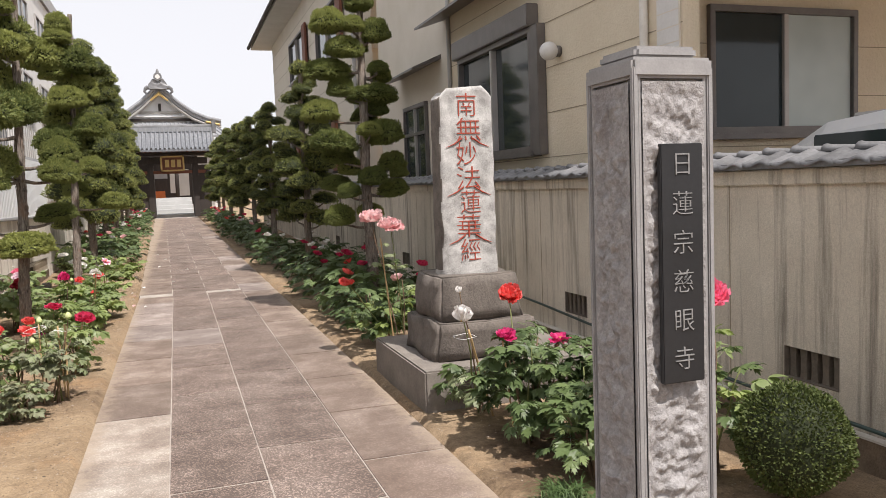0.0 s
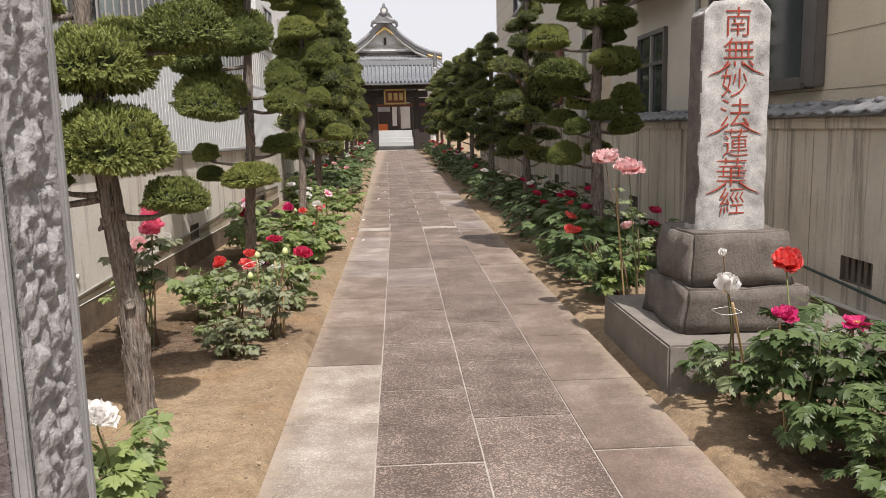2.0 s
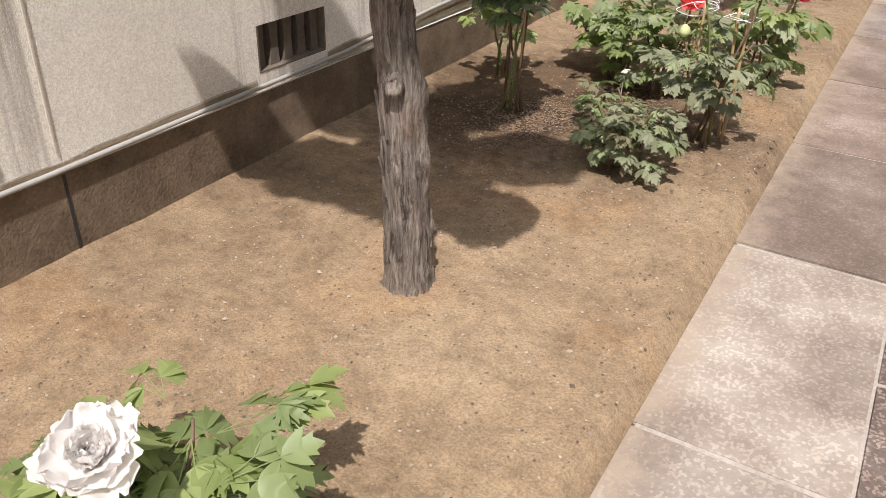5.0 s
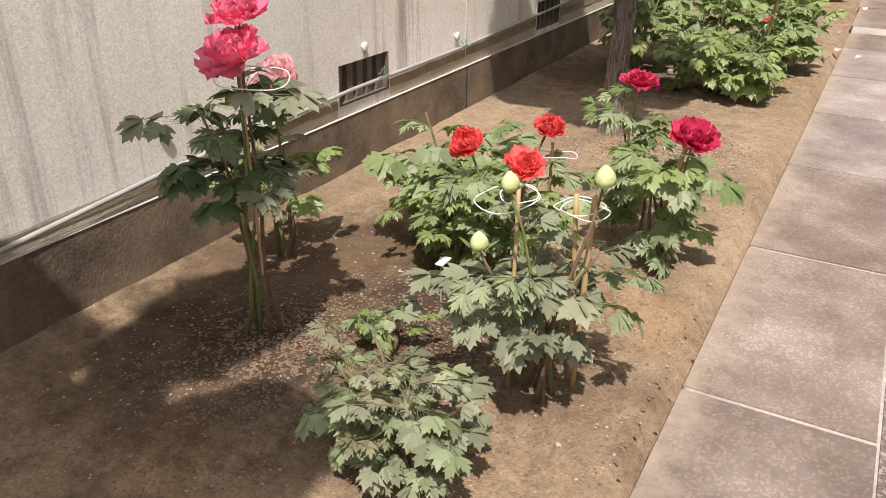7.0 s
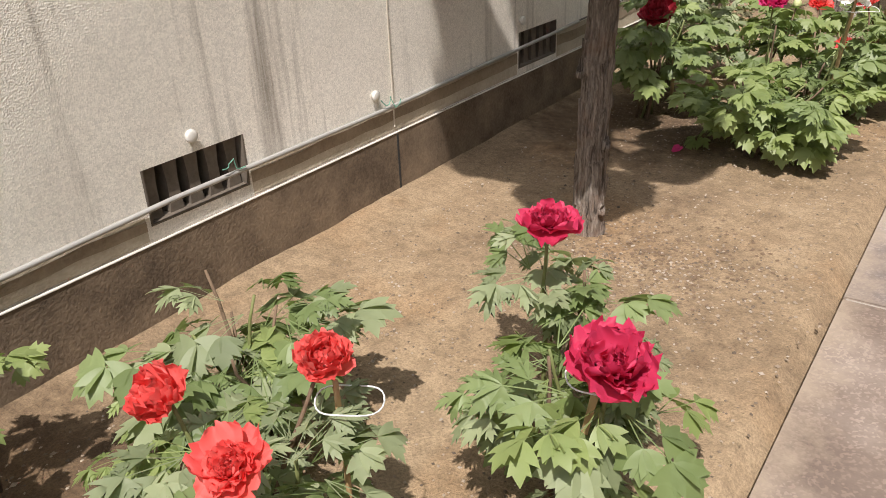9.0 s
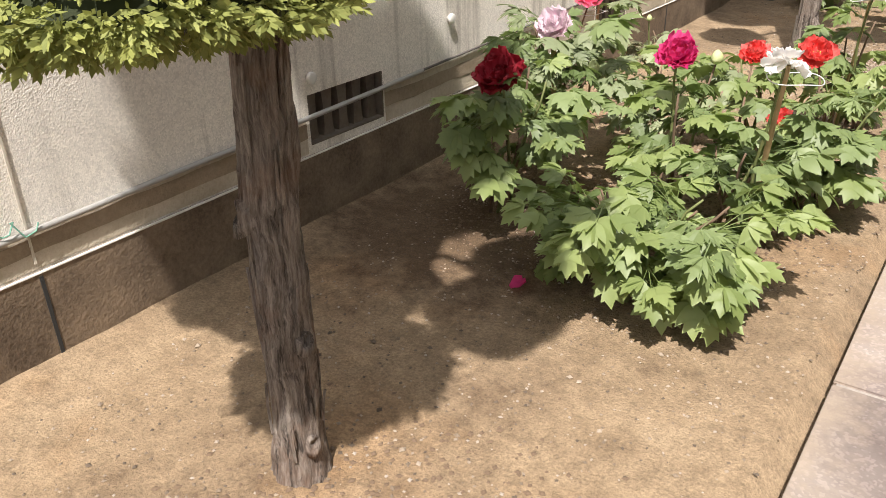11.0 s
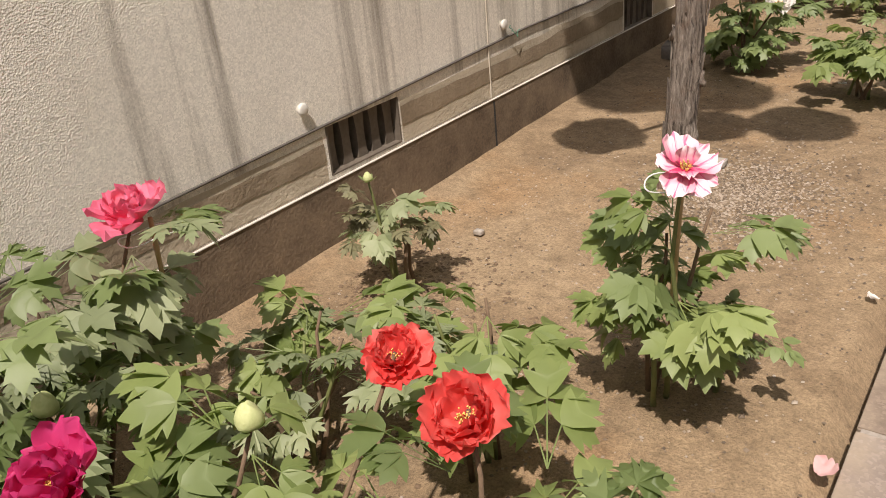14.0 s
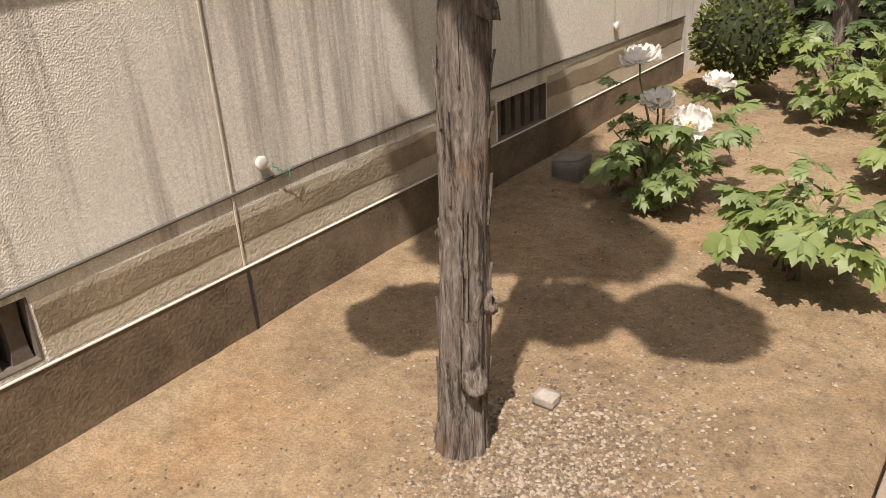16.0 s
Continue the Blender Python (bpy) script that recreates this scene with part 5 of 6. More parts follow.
# ---- clipped box shrub and grass tufts ----
def leafy_ball(name, label, category, at, rx, rz, count, leaf, material, seed, sink=0.0):
    rng = random.Random(seed)
    t = thing(name, label, category, at)
    bm = bmesh.new()
    bmesh.ops.create_icosphere(bm, subdivisions=3, radius=1)
    for v in bm.verts:
        d = v.co.normalized()
        k = 0.9 * (1 + 0.10 * noise.noise(d * 2 + Vector((seed, 0, 0))))
        v.co = Vector((d.x * rx * k, d.y * rx * k, rz + sink + d.z * rz * k))
    # the core's near-black colour paints the shade between the leaves
    part("core", bm, CORE_SHADE, t, "", True)
    vs, fs = [], []
    for _ in range(count):
        d = Vector((rng.gauss(0, 1), rng.gauss(0, 1), rng.gauss(0, 1))).normalized()
        k = (1 + 0.10 * noise.noise(d * 2 + Vector((seed, 0, 0)))) * rng.uniform(0.88, 1.02)
        p = Vector((d.x * rx * k, d.y * rx * k, rz + sink + d.z * rz * k))
        ax = (d + Vector((rng.uniform(-1, 1), rng.uniform(-1, 1), rng.uniform(-0.5, 1)))).normalized()
        w = ax.cross(Vector((rng.uniform(-1, 1), rng.uniform(-1, 1), rng.uniform(-1, 1)))).normalized() * leaf * 0.32
        i = len(vs)
        vs += [p, p + ax * leaf * 0.5 + w, p + ax * leaf, p + ax * leaf * 0.5 - w]
        fs.append((i, i + 1, i + 2, i + 3))
    tagged(part("leaves", mesh_from("leaves", vs, fs, material), None, t), "", "", "", "stuff")
    part("stem", tube([(0, 0, -0.02), (0, 0, rz)], [0.02, 0.014], 7), TWIG, t)
    return t


leafy_ball("box_shrub", "rounded clipped box shrub beside the wall", "shrub", (3.19, 5.68, 0), 0.245, 0.25, 9500, 0.017, BOX_LEAF, 4, 0.02)
leafy_ball("azalea_shrub", "loose dark green shrub on bare stems beside the wall", "shrub", (-1.28, 18.75, 0), 0.26, 0.24, 1500, 0.032, BOX_LEAF, 9, 0.14)


def grass_tuft(at, radius, blades, seed):
    rng = random.Random(seed)
    t = thing("grass_tuft", "tuft of dark arching mondo grass at the lane edge", "grass", at, 0, "", "stuff")
    vs, fs = [], []
    for _ in range(blades):
        a, L = rng.uniform(0, 6.28), radius * rng.uniform(0.7, 1.5)
        p = Vector((rng.gauss(0, 0.35) * radius, rng.gauss(0, 0.35) * radius, -0.01))
        d = Vector((math.cos(a), math.sin(a), 0))
        w = Vector((-d.y, d.x, 0)) * 0.0035
        i = len(vs)
        for s, up in ((0, 0), (0.35, 0.55), (0.7, 0.62), (1.0, 0.40)):
            c = p + d * L * s * 0.8 + Vector((0, 0, L * up * 0.8))
            vs += [c - w * (1 - s * 0.8), c + w * (1 - s * 0.8)]
        fs += [(i + 2 * k, i + 2 * k + 1, i + 2 * k + 3, i + 2 * k + 2) for k in range(3)]
    part("blades", mesh_from("blades", vs, fs, GRASS), None, t)


grass_tuft((-0.03, 6.22, 0), 0.16, 420, 3)
grass_tuft((2.22, 6.05, 0), 0.13, 260, 4)


# ---- tree peonies ----
def leaflet(vs, fs, m, L, W, lobes, droop, cup):
    """One leaflet growing along +y, softly folded at the midrib; lobed ones are cut into pointed fingers."""
    if lobes == 2:   # broad, shallowly cut; edge x, edge y, midrib y
        half = [(0.0, 0.0, 0.0), (0.20, 0.10, 0.08), (0.36, 0.28, 0.20), (0.47, 0.44, 0.28), (0.56, 0.66, 0.38), (0.36, 0.60, 0.46), (0.26, 0.57, 0.54), (0.34, 0.82, 0.66), (0.19, 0.78, 0.76), (0.11, 0.88, 0.88), (0.0, 1.0, 1.0)]
    elif lobes:
        half = [(0.0, 0.0, 0.0), (0.13, 0.12, 0.10), (0.24, 0.29, 0.20), (0.37, 0.46, 0.28), (0.50, 0.69, 0.36), (0.29, 0.57, 0.42), (0.15, 0.47, 0.48), (0.22, 0.62, 0.56), (0.30, 0.86, 0.64), (0.13, 0.73, 0.71), (0.10, 0.86, 0.85), (0.0, 1.0, 1.0)]
    else:
        half = [(0.0, 0.0, 0.0), (0.20, 0.09, 0.09), (0.36, 0.22, 0.22), (0.45, 0.38, 0.38), (0.43, 0.55, 0.55), (0.31, 0.74, 0.74), (0.13, 0.91, 0.91), (0.0, 1.0, 1.0)]
    i0 = len(vs)
    n = len(half)
    for sx in (0, -1, 1):
        for x, y, rib in half:
            px, py = sx * x * W, (y if sx else rib)
            vs.append(m @ Vector((px, py * L, cup * abs(px) * (1 - 1.1 * abs(px) / W) - droop * L * py * py)))
    for a in range(n - 1):
        fs.append((i0 + a, i0 + a + 1, i0 + n + a + 1, i0 + n + a))
        fs.append((i0 + a + 1, i0 + a, i0 + 2 * n + a, i0 + 2 * n + a + 1))


def leaf_mesh(name, seed, material, lobes=True, size=0.10, groups=3):
    """A compound leaf: a stalk with groups of leaflets that hang outward."""
    rng = random.Random(seed)
    vs, fs = [], []
    stalk = 0.075
    ends = [(0.0, 1.0, 0)] + ([(-1, 0.62, 58), (1, 0.62, -58)] if groups >= 3 else [])
    for s, k, ang in ends:
        base = pose(0.0, stalk * (1.0 if not s else 0.75), 0.0, rng.uniform(-12, 4), 0, ang + rng.uniform(-8, 8)) @ pose(0, 0.045 * k, 0)
        fan = (0, 46, -46) if s or lobes != 1 else (0, 44, -44, 92, -92)
        for a in fan:
            m = base @ pose(0, 0, 0, rng.uniform(-22, 6) - (10 if a else 0), rng.uniform(-18, 18), a + rng.uniform(-9, 9))
            L = size * (1.0 if not a else 0.86 if abs(a) < 60 else 0.62) * (1 if not s else 0.88) * rng.uniform(0.88, 1.12)
            leaflet(vs, fs, m, L, L * (0.86 if lobes == 2 else 0.80 if lobes else 0.70), lobes, rng.uniform(0.15, 0.42), rng.uniform(0.1, 0.42))
        i = len(vs)
        q = base @ Vector((0, 0, 0))
        vs += [Vector((-0.0015, 0, 0)), Vector((0.0015, 0, 0)), q + Vector((0.0012, 0, 0)), q - Vector((0.0012, 0, 0))]
        fs.append((i, i + 1, i + 2, i + 3))
    return mesh_from(name, vs, fs, material, True)


LEAVES = {}
for key, mt, lob, size in (("grey", LEAF_GREY, 3, 0.085), ("mid", LEAF_MID, 3, 0.085), ("bright", LEAF_BRIGHT, 2, 0.092), ("broad", LEAF_MID, 0, 0.082), ("broad_grey", LEAF_DULL, 2, 0.085), ("old", LEAF_OLD, 1, 0.07), ("fern", LEAF_BRIGHT, 1, 0.07), ("deep", LEAF_DEEP, 3, 0.085), ("broad_deep", LEAF_DEEP, 0, 0.09)):
    LEAVES[key] = [leaf_mesh("leaf", 100 + 7 * k, mt, lob if lob != 3 else 1 + k % 2, size) for k in range(4)]


def petal_mesh(colour, seed, ruffle):
    """One broad cupped petal growing along +y, frilled and notched at the lip."""
    n, vs, fs = 11, [], []
    for j in range(n + 1):
        t = j / n
        w = 0.5 * (0.22 + 0.98 * math.sin(min(1, t * 0.95 + 0.08) * math.pi * 0.62)) * (1 if t < 0.8 else 1 - 1.5 * (t - 0.8))
        for i in range(n + 1):
            s = i / n - 0.5
            x = 2 * s * w
            frill = t ** 2.5
            z = 0.34 * t * t + 0.5 * x * x + ruffle * frill * (0.32 * math.sin(s * 15 + seed) + 0.2 * math.sin(s * 31 + seed * 3)) + 0.10 * noise.noise(Vector((s * 3, t * 3, seed))) + 0.05 * t * noise.noise(Vector((s * 9, t * 7, seed)))
            y = t * (1 - 0.20 * abs(2 * s) ** 2) + frill * ruffle * (0.14 * math.sin(s * 23 + seed * 2) + 0.12 * noise.noise(Vector((s * 17, 0, seed * 5))))
            vs.append((x, y, z))
    for j in range(n):
        for i in range(n):
            a = j * (n + 1) + i
            fs.append((a, a + 1, a + n + 2, a + n + 1))
    return mesh_from("petal", vs, fs, PETAL[colour], True)


PETALS = {c: [petal_mesh(c, s, r) for s, r in ((1, 0.22), (2, 0.32), (3, 0.42), (4, 0.30))] for c in PETAL}


def stamen_mesh():
    rng = random.Random(2)
    bm = bmesh.new()
    for _ in range(46):
        a, r = rng.uniform(0, 6.28), math.sqrt(rng.random()) * 0.16
        p = Vector((r * math.cos(a), r * math.sin(a), 0.0))
        q = p * 1.35 + Vector((0, 0, 0.22 + rng.uniform(-0.05, 0.04)))
        add_tube(bm, [p, p.lerp(q, 0.75), q], [0.008, 0.012, 0.022], 4)
    return finish("stamens", bm, STAMEN)


stamen = stamen_mesh()


def flower(parent, at, diam, colour, tilt=(0, 0), full=3, seed=0, loose=0.0):
    """A peony bloom: a ring of stamens with rings of ruffled petals; loose: petals that have sagged open."""
    rng = random.Random(seed * 7 + int(at[1] * 100))
    f = part("flower", stamen, None, parent, colour.replace("dark", "dark red") + " ruffled bloom")
    at = (at[0], at[1], at[2] - 0.2 * diam)
    diam *= 0.88
    s = diam / 2
    f.matrix_local = pose(*at, tilt[0], tilt[1], 0) @ pose(0, 0, 0, 0, 0, rng.uniform(0, 360)) @ Matrix.Diagonal((s, s, s, 1))
    rings = [(7, 1.0, 6), (7, 0.92, 26), (6, 0.78, 44)] if full == 3 else [(6, 1.0, 10), (5, 0.85, 32)]
    if full == 1:
        rings = [(5, 1.0, -6), (2, 0.7, 40)]
    if full == 5:   # spent and collapsed
        rings = [(6, 1.0, -34), (5, 0.85, -8), (4, 0.6, 28)]
    if full == 6:   # half open, upright
        rings = [(5, 1.0, 58), (5, 0.85, 72)]
    if full == 4:
        rings = [(7, 1.06, -6), (8, 0.98, 16), (8, 0.86, 34), (8, 0.70, 52), (6, 0.52, 70)]
    for r, (n, size, up) in enumerate(rings):
        for k in range(n):
            p = part("petal", PETALS[colour][rng.randrange(4)], None, f)
            sag = -loose * rng.uniform(0, 60)
            size = size * rng.uniform(0.86, 1.1) if full > 1 else size * rng.uniform(0.8, 1.25)
            size = max(0.45, min(1.25, size))
            p.matrix_local = pose(0, 0, 0.02 * r, 0, 0, 360 * k / n + 25 * r + rng.uniform(-8, 8)) @ pose(0, 0.07, 0, up + sag + rng.uniform(-15, 15), rng.uniform(-18, 18), 0) @ Matrix.Diagonal((size * rng.uniform(0.85, 1.1) * 0.95, size * rng.uniform(0.85, 1.05), size, 1))
    return f


def bud(parent, at, size):
    bm = bmesh.new()
    bmesh.ops.create_uvsphere(bm, u_segments=14, v_segments=10, radius=size)
    for v in bm.verts:
        up = max(0.0, v.co.z / size)
        v.co.z *= 1.35 if v.co.z > 0 else 0.85
        v.co.x *= 1 - 0.28 * up * up
        v.co.y *= 1 - 0.28 * up * up
        v.co *= 1 + 0.07 * math.sin(math.atan2(v.co.y, v.co.x) * 3 + 2.5 * up)
    b = part("bud", bm, BUD, parent, "pale green unopened bud", True)
    b.location = at
    for k in range(4):
        vs, fs = [], []
        leaflet(vs, fs, pose(0, 0, -size * 0.85, 0, 0, 90 * k + 20) @ pose(0, size * 0.35, 0, 18 + 14 * (k % 2), 0, 0), size * 2.3, size * 1.0, False, -0.1, 0.4)
        part("sepal", mesh_from("sepal", vs, fs, LEAF_MID, True), None, b)


def peony(x, y, h, r, count, kinds, blooms=(), stems=5, seed=1, low=0.25, buds=(), label="", scale=1.0):
    """A tree peony. blooms: (world x, y, z, width, colour, tilt, petals rings); kinds: the leaf looks that are mixed."""
    rng = random.Random(seed)
    base = Vector((x, y, rise(y) - 0.01))
    p = thing("tree_peony", label or "tree peony with divided green leaves on woody stems", "peony bush", base, 0, "tree peonies in the beds")
    tips = []
    ends = [Vector((b[0], b[1], b[2])) - base for b in blooms] + [Vector((b[0], b[1], b[2])) - base for b in buds]
    for k in range(max(stems, len(ends))):
        a = rng.uniform(0, 6.28)
        if k < len(ends):
            e = ends[k] - Vector((0, 0, 0.015))
        else:
            d = r * rng.uniform(0.25, 0.7)
            e = Vector((d * math.cos(a), d * math.sin(a), h * rng.uniform(0.65, 0.98)))
        s = Vector((rng.uniform(-0.05, 0.05), rng.uniform(-0.05, 0.05), -0.01))
        pts = curve_pts(s, e, 0.03, 6, 0.012, rng)
        part("stem", tube(pts, [0.0075, 0.0065, 0.0055, 0.0048, 0.004, 0.0034], 7), TWIG if k % 3 else STALK, p, "", True)
        tips.append(pts)
    for _ in range(count):
        pts = rng.choice(tips)
        top = min(1.0, h / max(0.05, pts[-1].z))
        t = rng.uniform(low, 1.0) ** 0.8 * top
        i = min(4, int(t * 5))
        q = pts[i].lerp(pts[i + 1], t * 5 - i)
        a = rng.uniform(0, 360)
        out = Vector((math.cos(radians(a + 90)), math.sin(radians(a + 90)), 0))
        q = q + out * r * rng.uniform(0.0, 0.42)
        k = rng.choice(LEAVES[rng.choice(kinds)])
        lf = part("leaf", k, None, p)
        pitch = 28 - 50 * rng.random() + 15 * (t - 0.5)
        sc = rng.uniform(0.75, 1.15) * scale
        lf.matrix_local = pose(q.x, q.y, max(0.02, q.z), 0, 0, a) @ pose(0, 0, 0, pitch, rng.uniform(-20, 20), 0) @ Matrix.Diagonal((sc, sc, sc, 1))
    for k, b in enumerate(blooms):
        flower(p, Vector(b[:3]) - base, b[3], b[4], b[5] if len(b) > 5 else (0, 0), b[6] if len(b) > 6 else 3, seed + k, b[7] if len(b) > 7 else 0)
    for b in buds:
        bud(p, Vector(b[:3]) - base, b[3])
    return p


def stake(x, y, h, lean=(0.0, 0.0), r=0.008, ring=0.0, label="thin bamboo stake pushed into the soil"):
    s = thing("plant_stake", label, "stake", (x, y, rise(y) - 0.02))
    bm = bmesh.new()
    n = 9
    pts = [(lean[0] * k / n, lean[1] * k / n, (h + 0.02) * k / n) for k in range(n + 1)]
    add_tube(bm, pts, [r * (1.18 if k % 3 == 2 else 1) for k in range(n + 1)], 9)
    part("cane", bm, BAMBOO, s, "", True)
    if ring:
        wire_ring(s, (lean[0], lean[1], h - 0.02), ring, int(x * 50 + y * 90))
    return s


def wire_ring(parent, at, radius, seed=0, tilt=8):
    rng = random.Random(seed)
    m = pose(*at, rng.uniform(-tilt, tilt), rng.uniform(-tilt, tilt), rng.uniform(0, 360))
    pts = [m @ Vector((radius * math.cos(t) + radius * 0.35, radius * math.sin(t) * 0.9, 0.004 * math.sin(3 * t))) for t in (2 * math.pi * k / 26 for k in range(27))]
    part("support_ring", tube(pts, 0.0017, 6), WIRE, parent, "white wire support ring", True)


# left bed, before and behind the first tree
peony(-0.55, 6.58, 0.30, 0.32, 56, ("bright", "mid"), [(-0.53, 6.50, 0.45, 0.16, "white", (15, 10), 4)], 6, 1, 0.3)
peony(-0.50, 8.82, 0.30, 0.20, 80, ("grey", "old", "broad_grey"), (), 7, 2, 0.12, scale=0.62)
peony(-0.77, 9.25, 0.13, 0.10, 14, ("fern", "grey"), (), 4, 28, 0.2, scale=0.5)
peony(-1.15, 9.12, 0.77, 0.15, 32, ("broad_deep", "deep", "broad_grey"), [(-1.045, 9.02, 0.875, 0.20, "rose", (22, 0), 4), (-1.07, 9.07, 0.955, 0.18, "rose", (8, 0), 4)], 5, 3, 0.82, scale=0.85)
peony(-1.40, 9.56, 0.50, 0.18, 16, ("old", "bright"), [(-1.30, 9.45, 0.69, 0.20, "pink", (30, 10), 4)], 4, 4, 0.4, scale=0.8)
peony(-0.31, 9.24, 0.48, 0.20, 40, ("broad_grey", "broad_grey", "grey"), (), 6, 5, 0.42, [(-0.38, 9.14, 0.615, 0.022), (-0.205, 9.275, 0.615, 0.025), (-0.426, 9.086, 0.479, 0.022)], scale=0.8)
peony(-0.66, 9.72, 0.44, 0.25, 50, ("mid", "grey", "fern"), [(-0.76, 9.68, 0.50, 0.13, "scarlet", (38, -10), 3), (-0.545, 9.63, 0.49, 0.12, "scarlet", (25, 10), 4), (-0.575, 9.86, 0.53, 0.13, "scarlet", (10, 15), 4)], 7, 6, 0.25, scale=0.85)
peony(-0.98, 10.02, 0.46, 0.26, 34, ("mid", "grey"), (), 6, 7, 0.3)
peony(-0.92, 9.86, 0.30, 0.2, 26, ("fern", "bright"), (), 5, 27, 0.2, scale=0.8)
peony(-0.28, 10.26, 0.40, 0.24, 42, ("mid", "bright", "grey"), [(-0.19, 10.17, 0.48, 0.165, "crimson", (15, 15), 4)], 6, 8, 0.2, scale=0.9)
peony(-0.47, 10.50, 0.48, 0.17, 16, ("grey", "mid"), [(-0.465, 10.45, 0.57, 0.135, "crimson", (5, 5), 4)], 4, 9, 0.6, scale=0.85)
# left bed behind the second tree
peony(-0.56, 12.60, 0.37, 0.35, 80, ("bright", "bright", "mid"), (), 8, 10, 0.15)
peony(-1.20, 12.92, 0.56, 0.24, 44, ("mid", "mid", "bright"), [(-1.12, 12.75, 0.56, 0.17, "dark", (35, 10), 4)], 7, 11, 0.3)
peony(-1.28, 13.45, 0.60, 0.25, 62, ("grey", "mid"), [(-1.20, 13.26, 0.61, 0.17, "pale", (30, -10), 4), (-1.27, 13.68, 0.64, 0.18, "rose", (20, 0), 3)], 6, 12, 0.3, [(-1.07, 13.31, 0.44, 0.022)])
peony(-0.72, 13.20, 0.48, 0.18, 24, ("mid", "bright"), [(-0.71, 13.17, 0.585, 0.17, "magenta", (38, 10), 3)], 5, 13, 0.4, [(-0.66, 13.42, 0.5, 0.022)])
peony(-0.45, 13.12, 0.43, 0.20, 30, ("broad", "mid"), [(-0.345, 13.03, 0.655, 0.17, "white", (-16, 8), 5, 0.3), (-0.608, 13.692, 0.484, 0.14, "scarlet", (25, 20), 3)], 6, 14, 0.25)
peony(-0.30, 13.48, 0.44, 0.27, 60, ("mid", "mid", "bright"), [(-0.41, 13.43, 0.33, 0.12, "scarlet", (40, -5), 2), (-0.37, 13.57, 0.54, 0.16, "scarlet", (32, 5), 3)], 7, 15, 0.15)
peony(-0.98, 13.78, 0.33, 0.24, 20, ("bright", "grey"), (), 5, 16, 0.3)
peony(-0.62, 13.95, 0.40, 0.16, 16, ("grey", "bright"), (), 4, 17, 0.5)
peony(-1.30, 14.48, 0.36, 0.12, 18, ("old", "grey"), (), 4, 18, 0.6, [(-1.31, 14.42, 0.40, 0.014)], "small sparse tree peony with bare brown stems", 0.85)
peony(-0.42, 14.38, 0.54, 0.19, 27, ("bright", "mid"), [(-0.325, 14.25, 0.665, 0.125, "striped", (24, 20), 1, 0.5)], 4, 19, 0.35, scale=0.95)
peony(-0.34, 14.48, 0.24, 0.16, 18, ("mid", "broad"), (), 6, 20, 0.15, scale=0.55)
# left bed behind the third tree
peony(-1.10, 17.22, 0.40, 0.28, 46, ("mid", "mid"), [(-1.24, 17.38, 0.58, 0.20, "white", (10, -10), 2, 0.4), (-1.07, 17.18, 0.47, 0.19, "white", (15, 0), 2, 0.4), (-0.93, 17.17, 0.40, 0.20, "white", (35, 10), 2, 0.2), (-0.93, 17.42, 0.50, 0.18, "white", (0, 10), 2, 0.5)], 7, 21, 0.2)
peony(-0.46, 16.85, 0.34, 0.28, 34, ("bright", "mid"), (), 6, 22, 0.35)
peony(-0.24, 17.85, 0.38, 0.26, 28, ("bright",), (), 5, 23, 0.3)
peony(-0.75, 18.6, 0.42, 0.30, 40, ("bright", "mid"), (), 6, 24, 0.25)
# right bed
peony(2.50, 6.28, 0.42, 0.28, 46, ("deep", "deep", "mid"), (), 6, 37, 0.2)
peony(2.44, 7.62, 0.32, 0.18, 18, ("deep", "grey"), [(2.14, 7.13, 0.74, 0.24, "white", (10, 0), 6), (2.17, 7.25, 0.86, 0.10, "white", (0, 0), 6)], 4, 31, 0.3)
peony(2.44, 6.92, 0.62, 0.36, 110, ("deep", "deep", "deep"), [(2.55, 7.39, 0.80, 0.21, "scarlet", (30, 0), 3), (2.34, 6.98, 0.63, 0.15, "magenta", (10, 0), 3, 0.3), (2.70, 7.0, 0.58, 0.16, "magenta", (0, 0), 2, 0.6)], 9, 32, 0.2)
peony(2.66, 6.55, 0.58, 0.32, 60, ("deep",), [(2.72, 6.45, 0.66, 0.15, "scarlet", (20, 0), 3)], 6, 33, 0.25)
peony(3.06, 6.05, 0.82, 0.34, 40, ("broad", "deep", "bright"), [(2.86, 5.86, 0.97, 0.25, "rose", (25, 0), 4)], 6, 34, 0.3)
peony(2.46, 10.15, 0.56, 0.34, 90, ("deep", "bright", "deep"), [(2.02, 9.86, 0.65, 0.17, "scarlet", (15, 0), 3)], 9, 35, 0.2)
peony(2.40, 9.45, 1.0, 0.16, 12, ("deep", "grey"), [(2.29, 9.25, 1.19, 0.23, "pink", (10, 0), 4), (2.20, 9.55, 1.24, 0.23, "pink", (10, 0), 4)], 3, 36, 0.75, scale=0.6)
stake(2.36, 9.5, 1.05, (-0.12, -0.1), 0.006)
stake(2.46, 7.5, 0.62, (-0.26, -0.3), 0.007, 0.07)
stake(2.40, 7.02, 0.58, (-0.08, -0.05), 0.005, 0.075, "thin stake with a white wire ring under a bloom")
stake(2.72, 7.05, 0.55, (-0.04, -0.05), 0.005, 0.075, "thin stake with a white wire ring under a bloom")

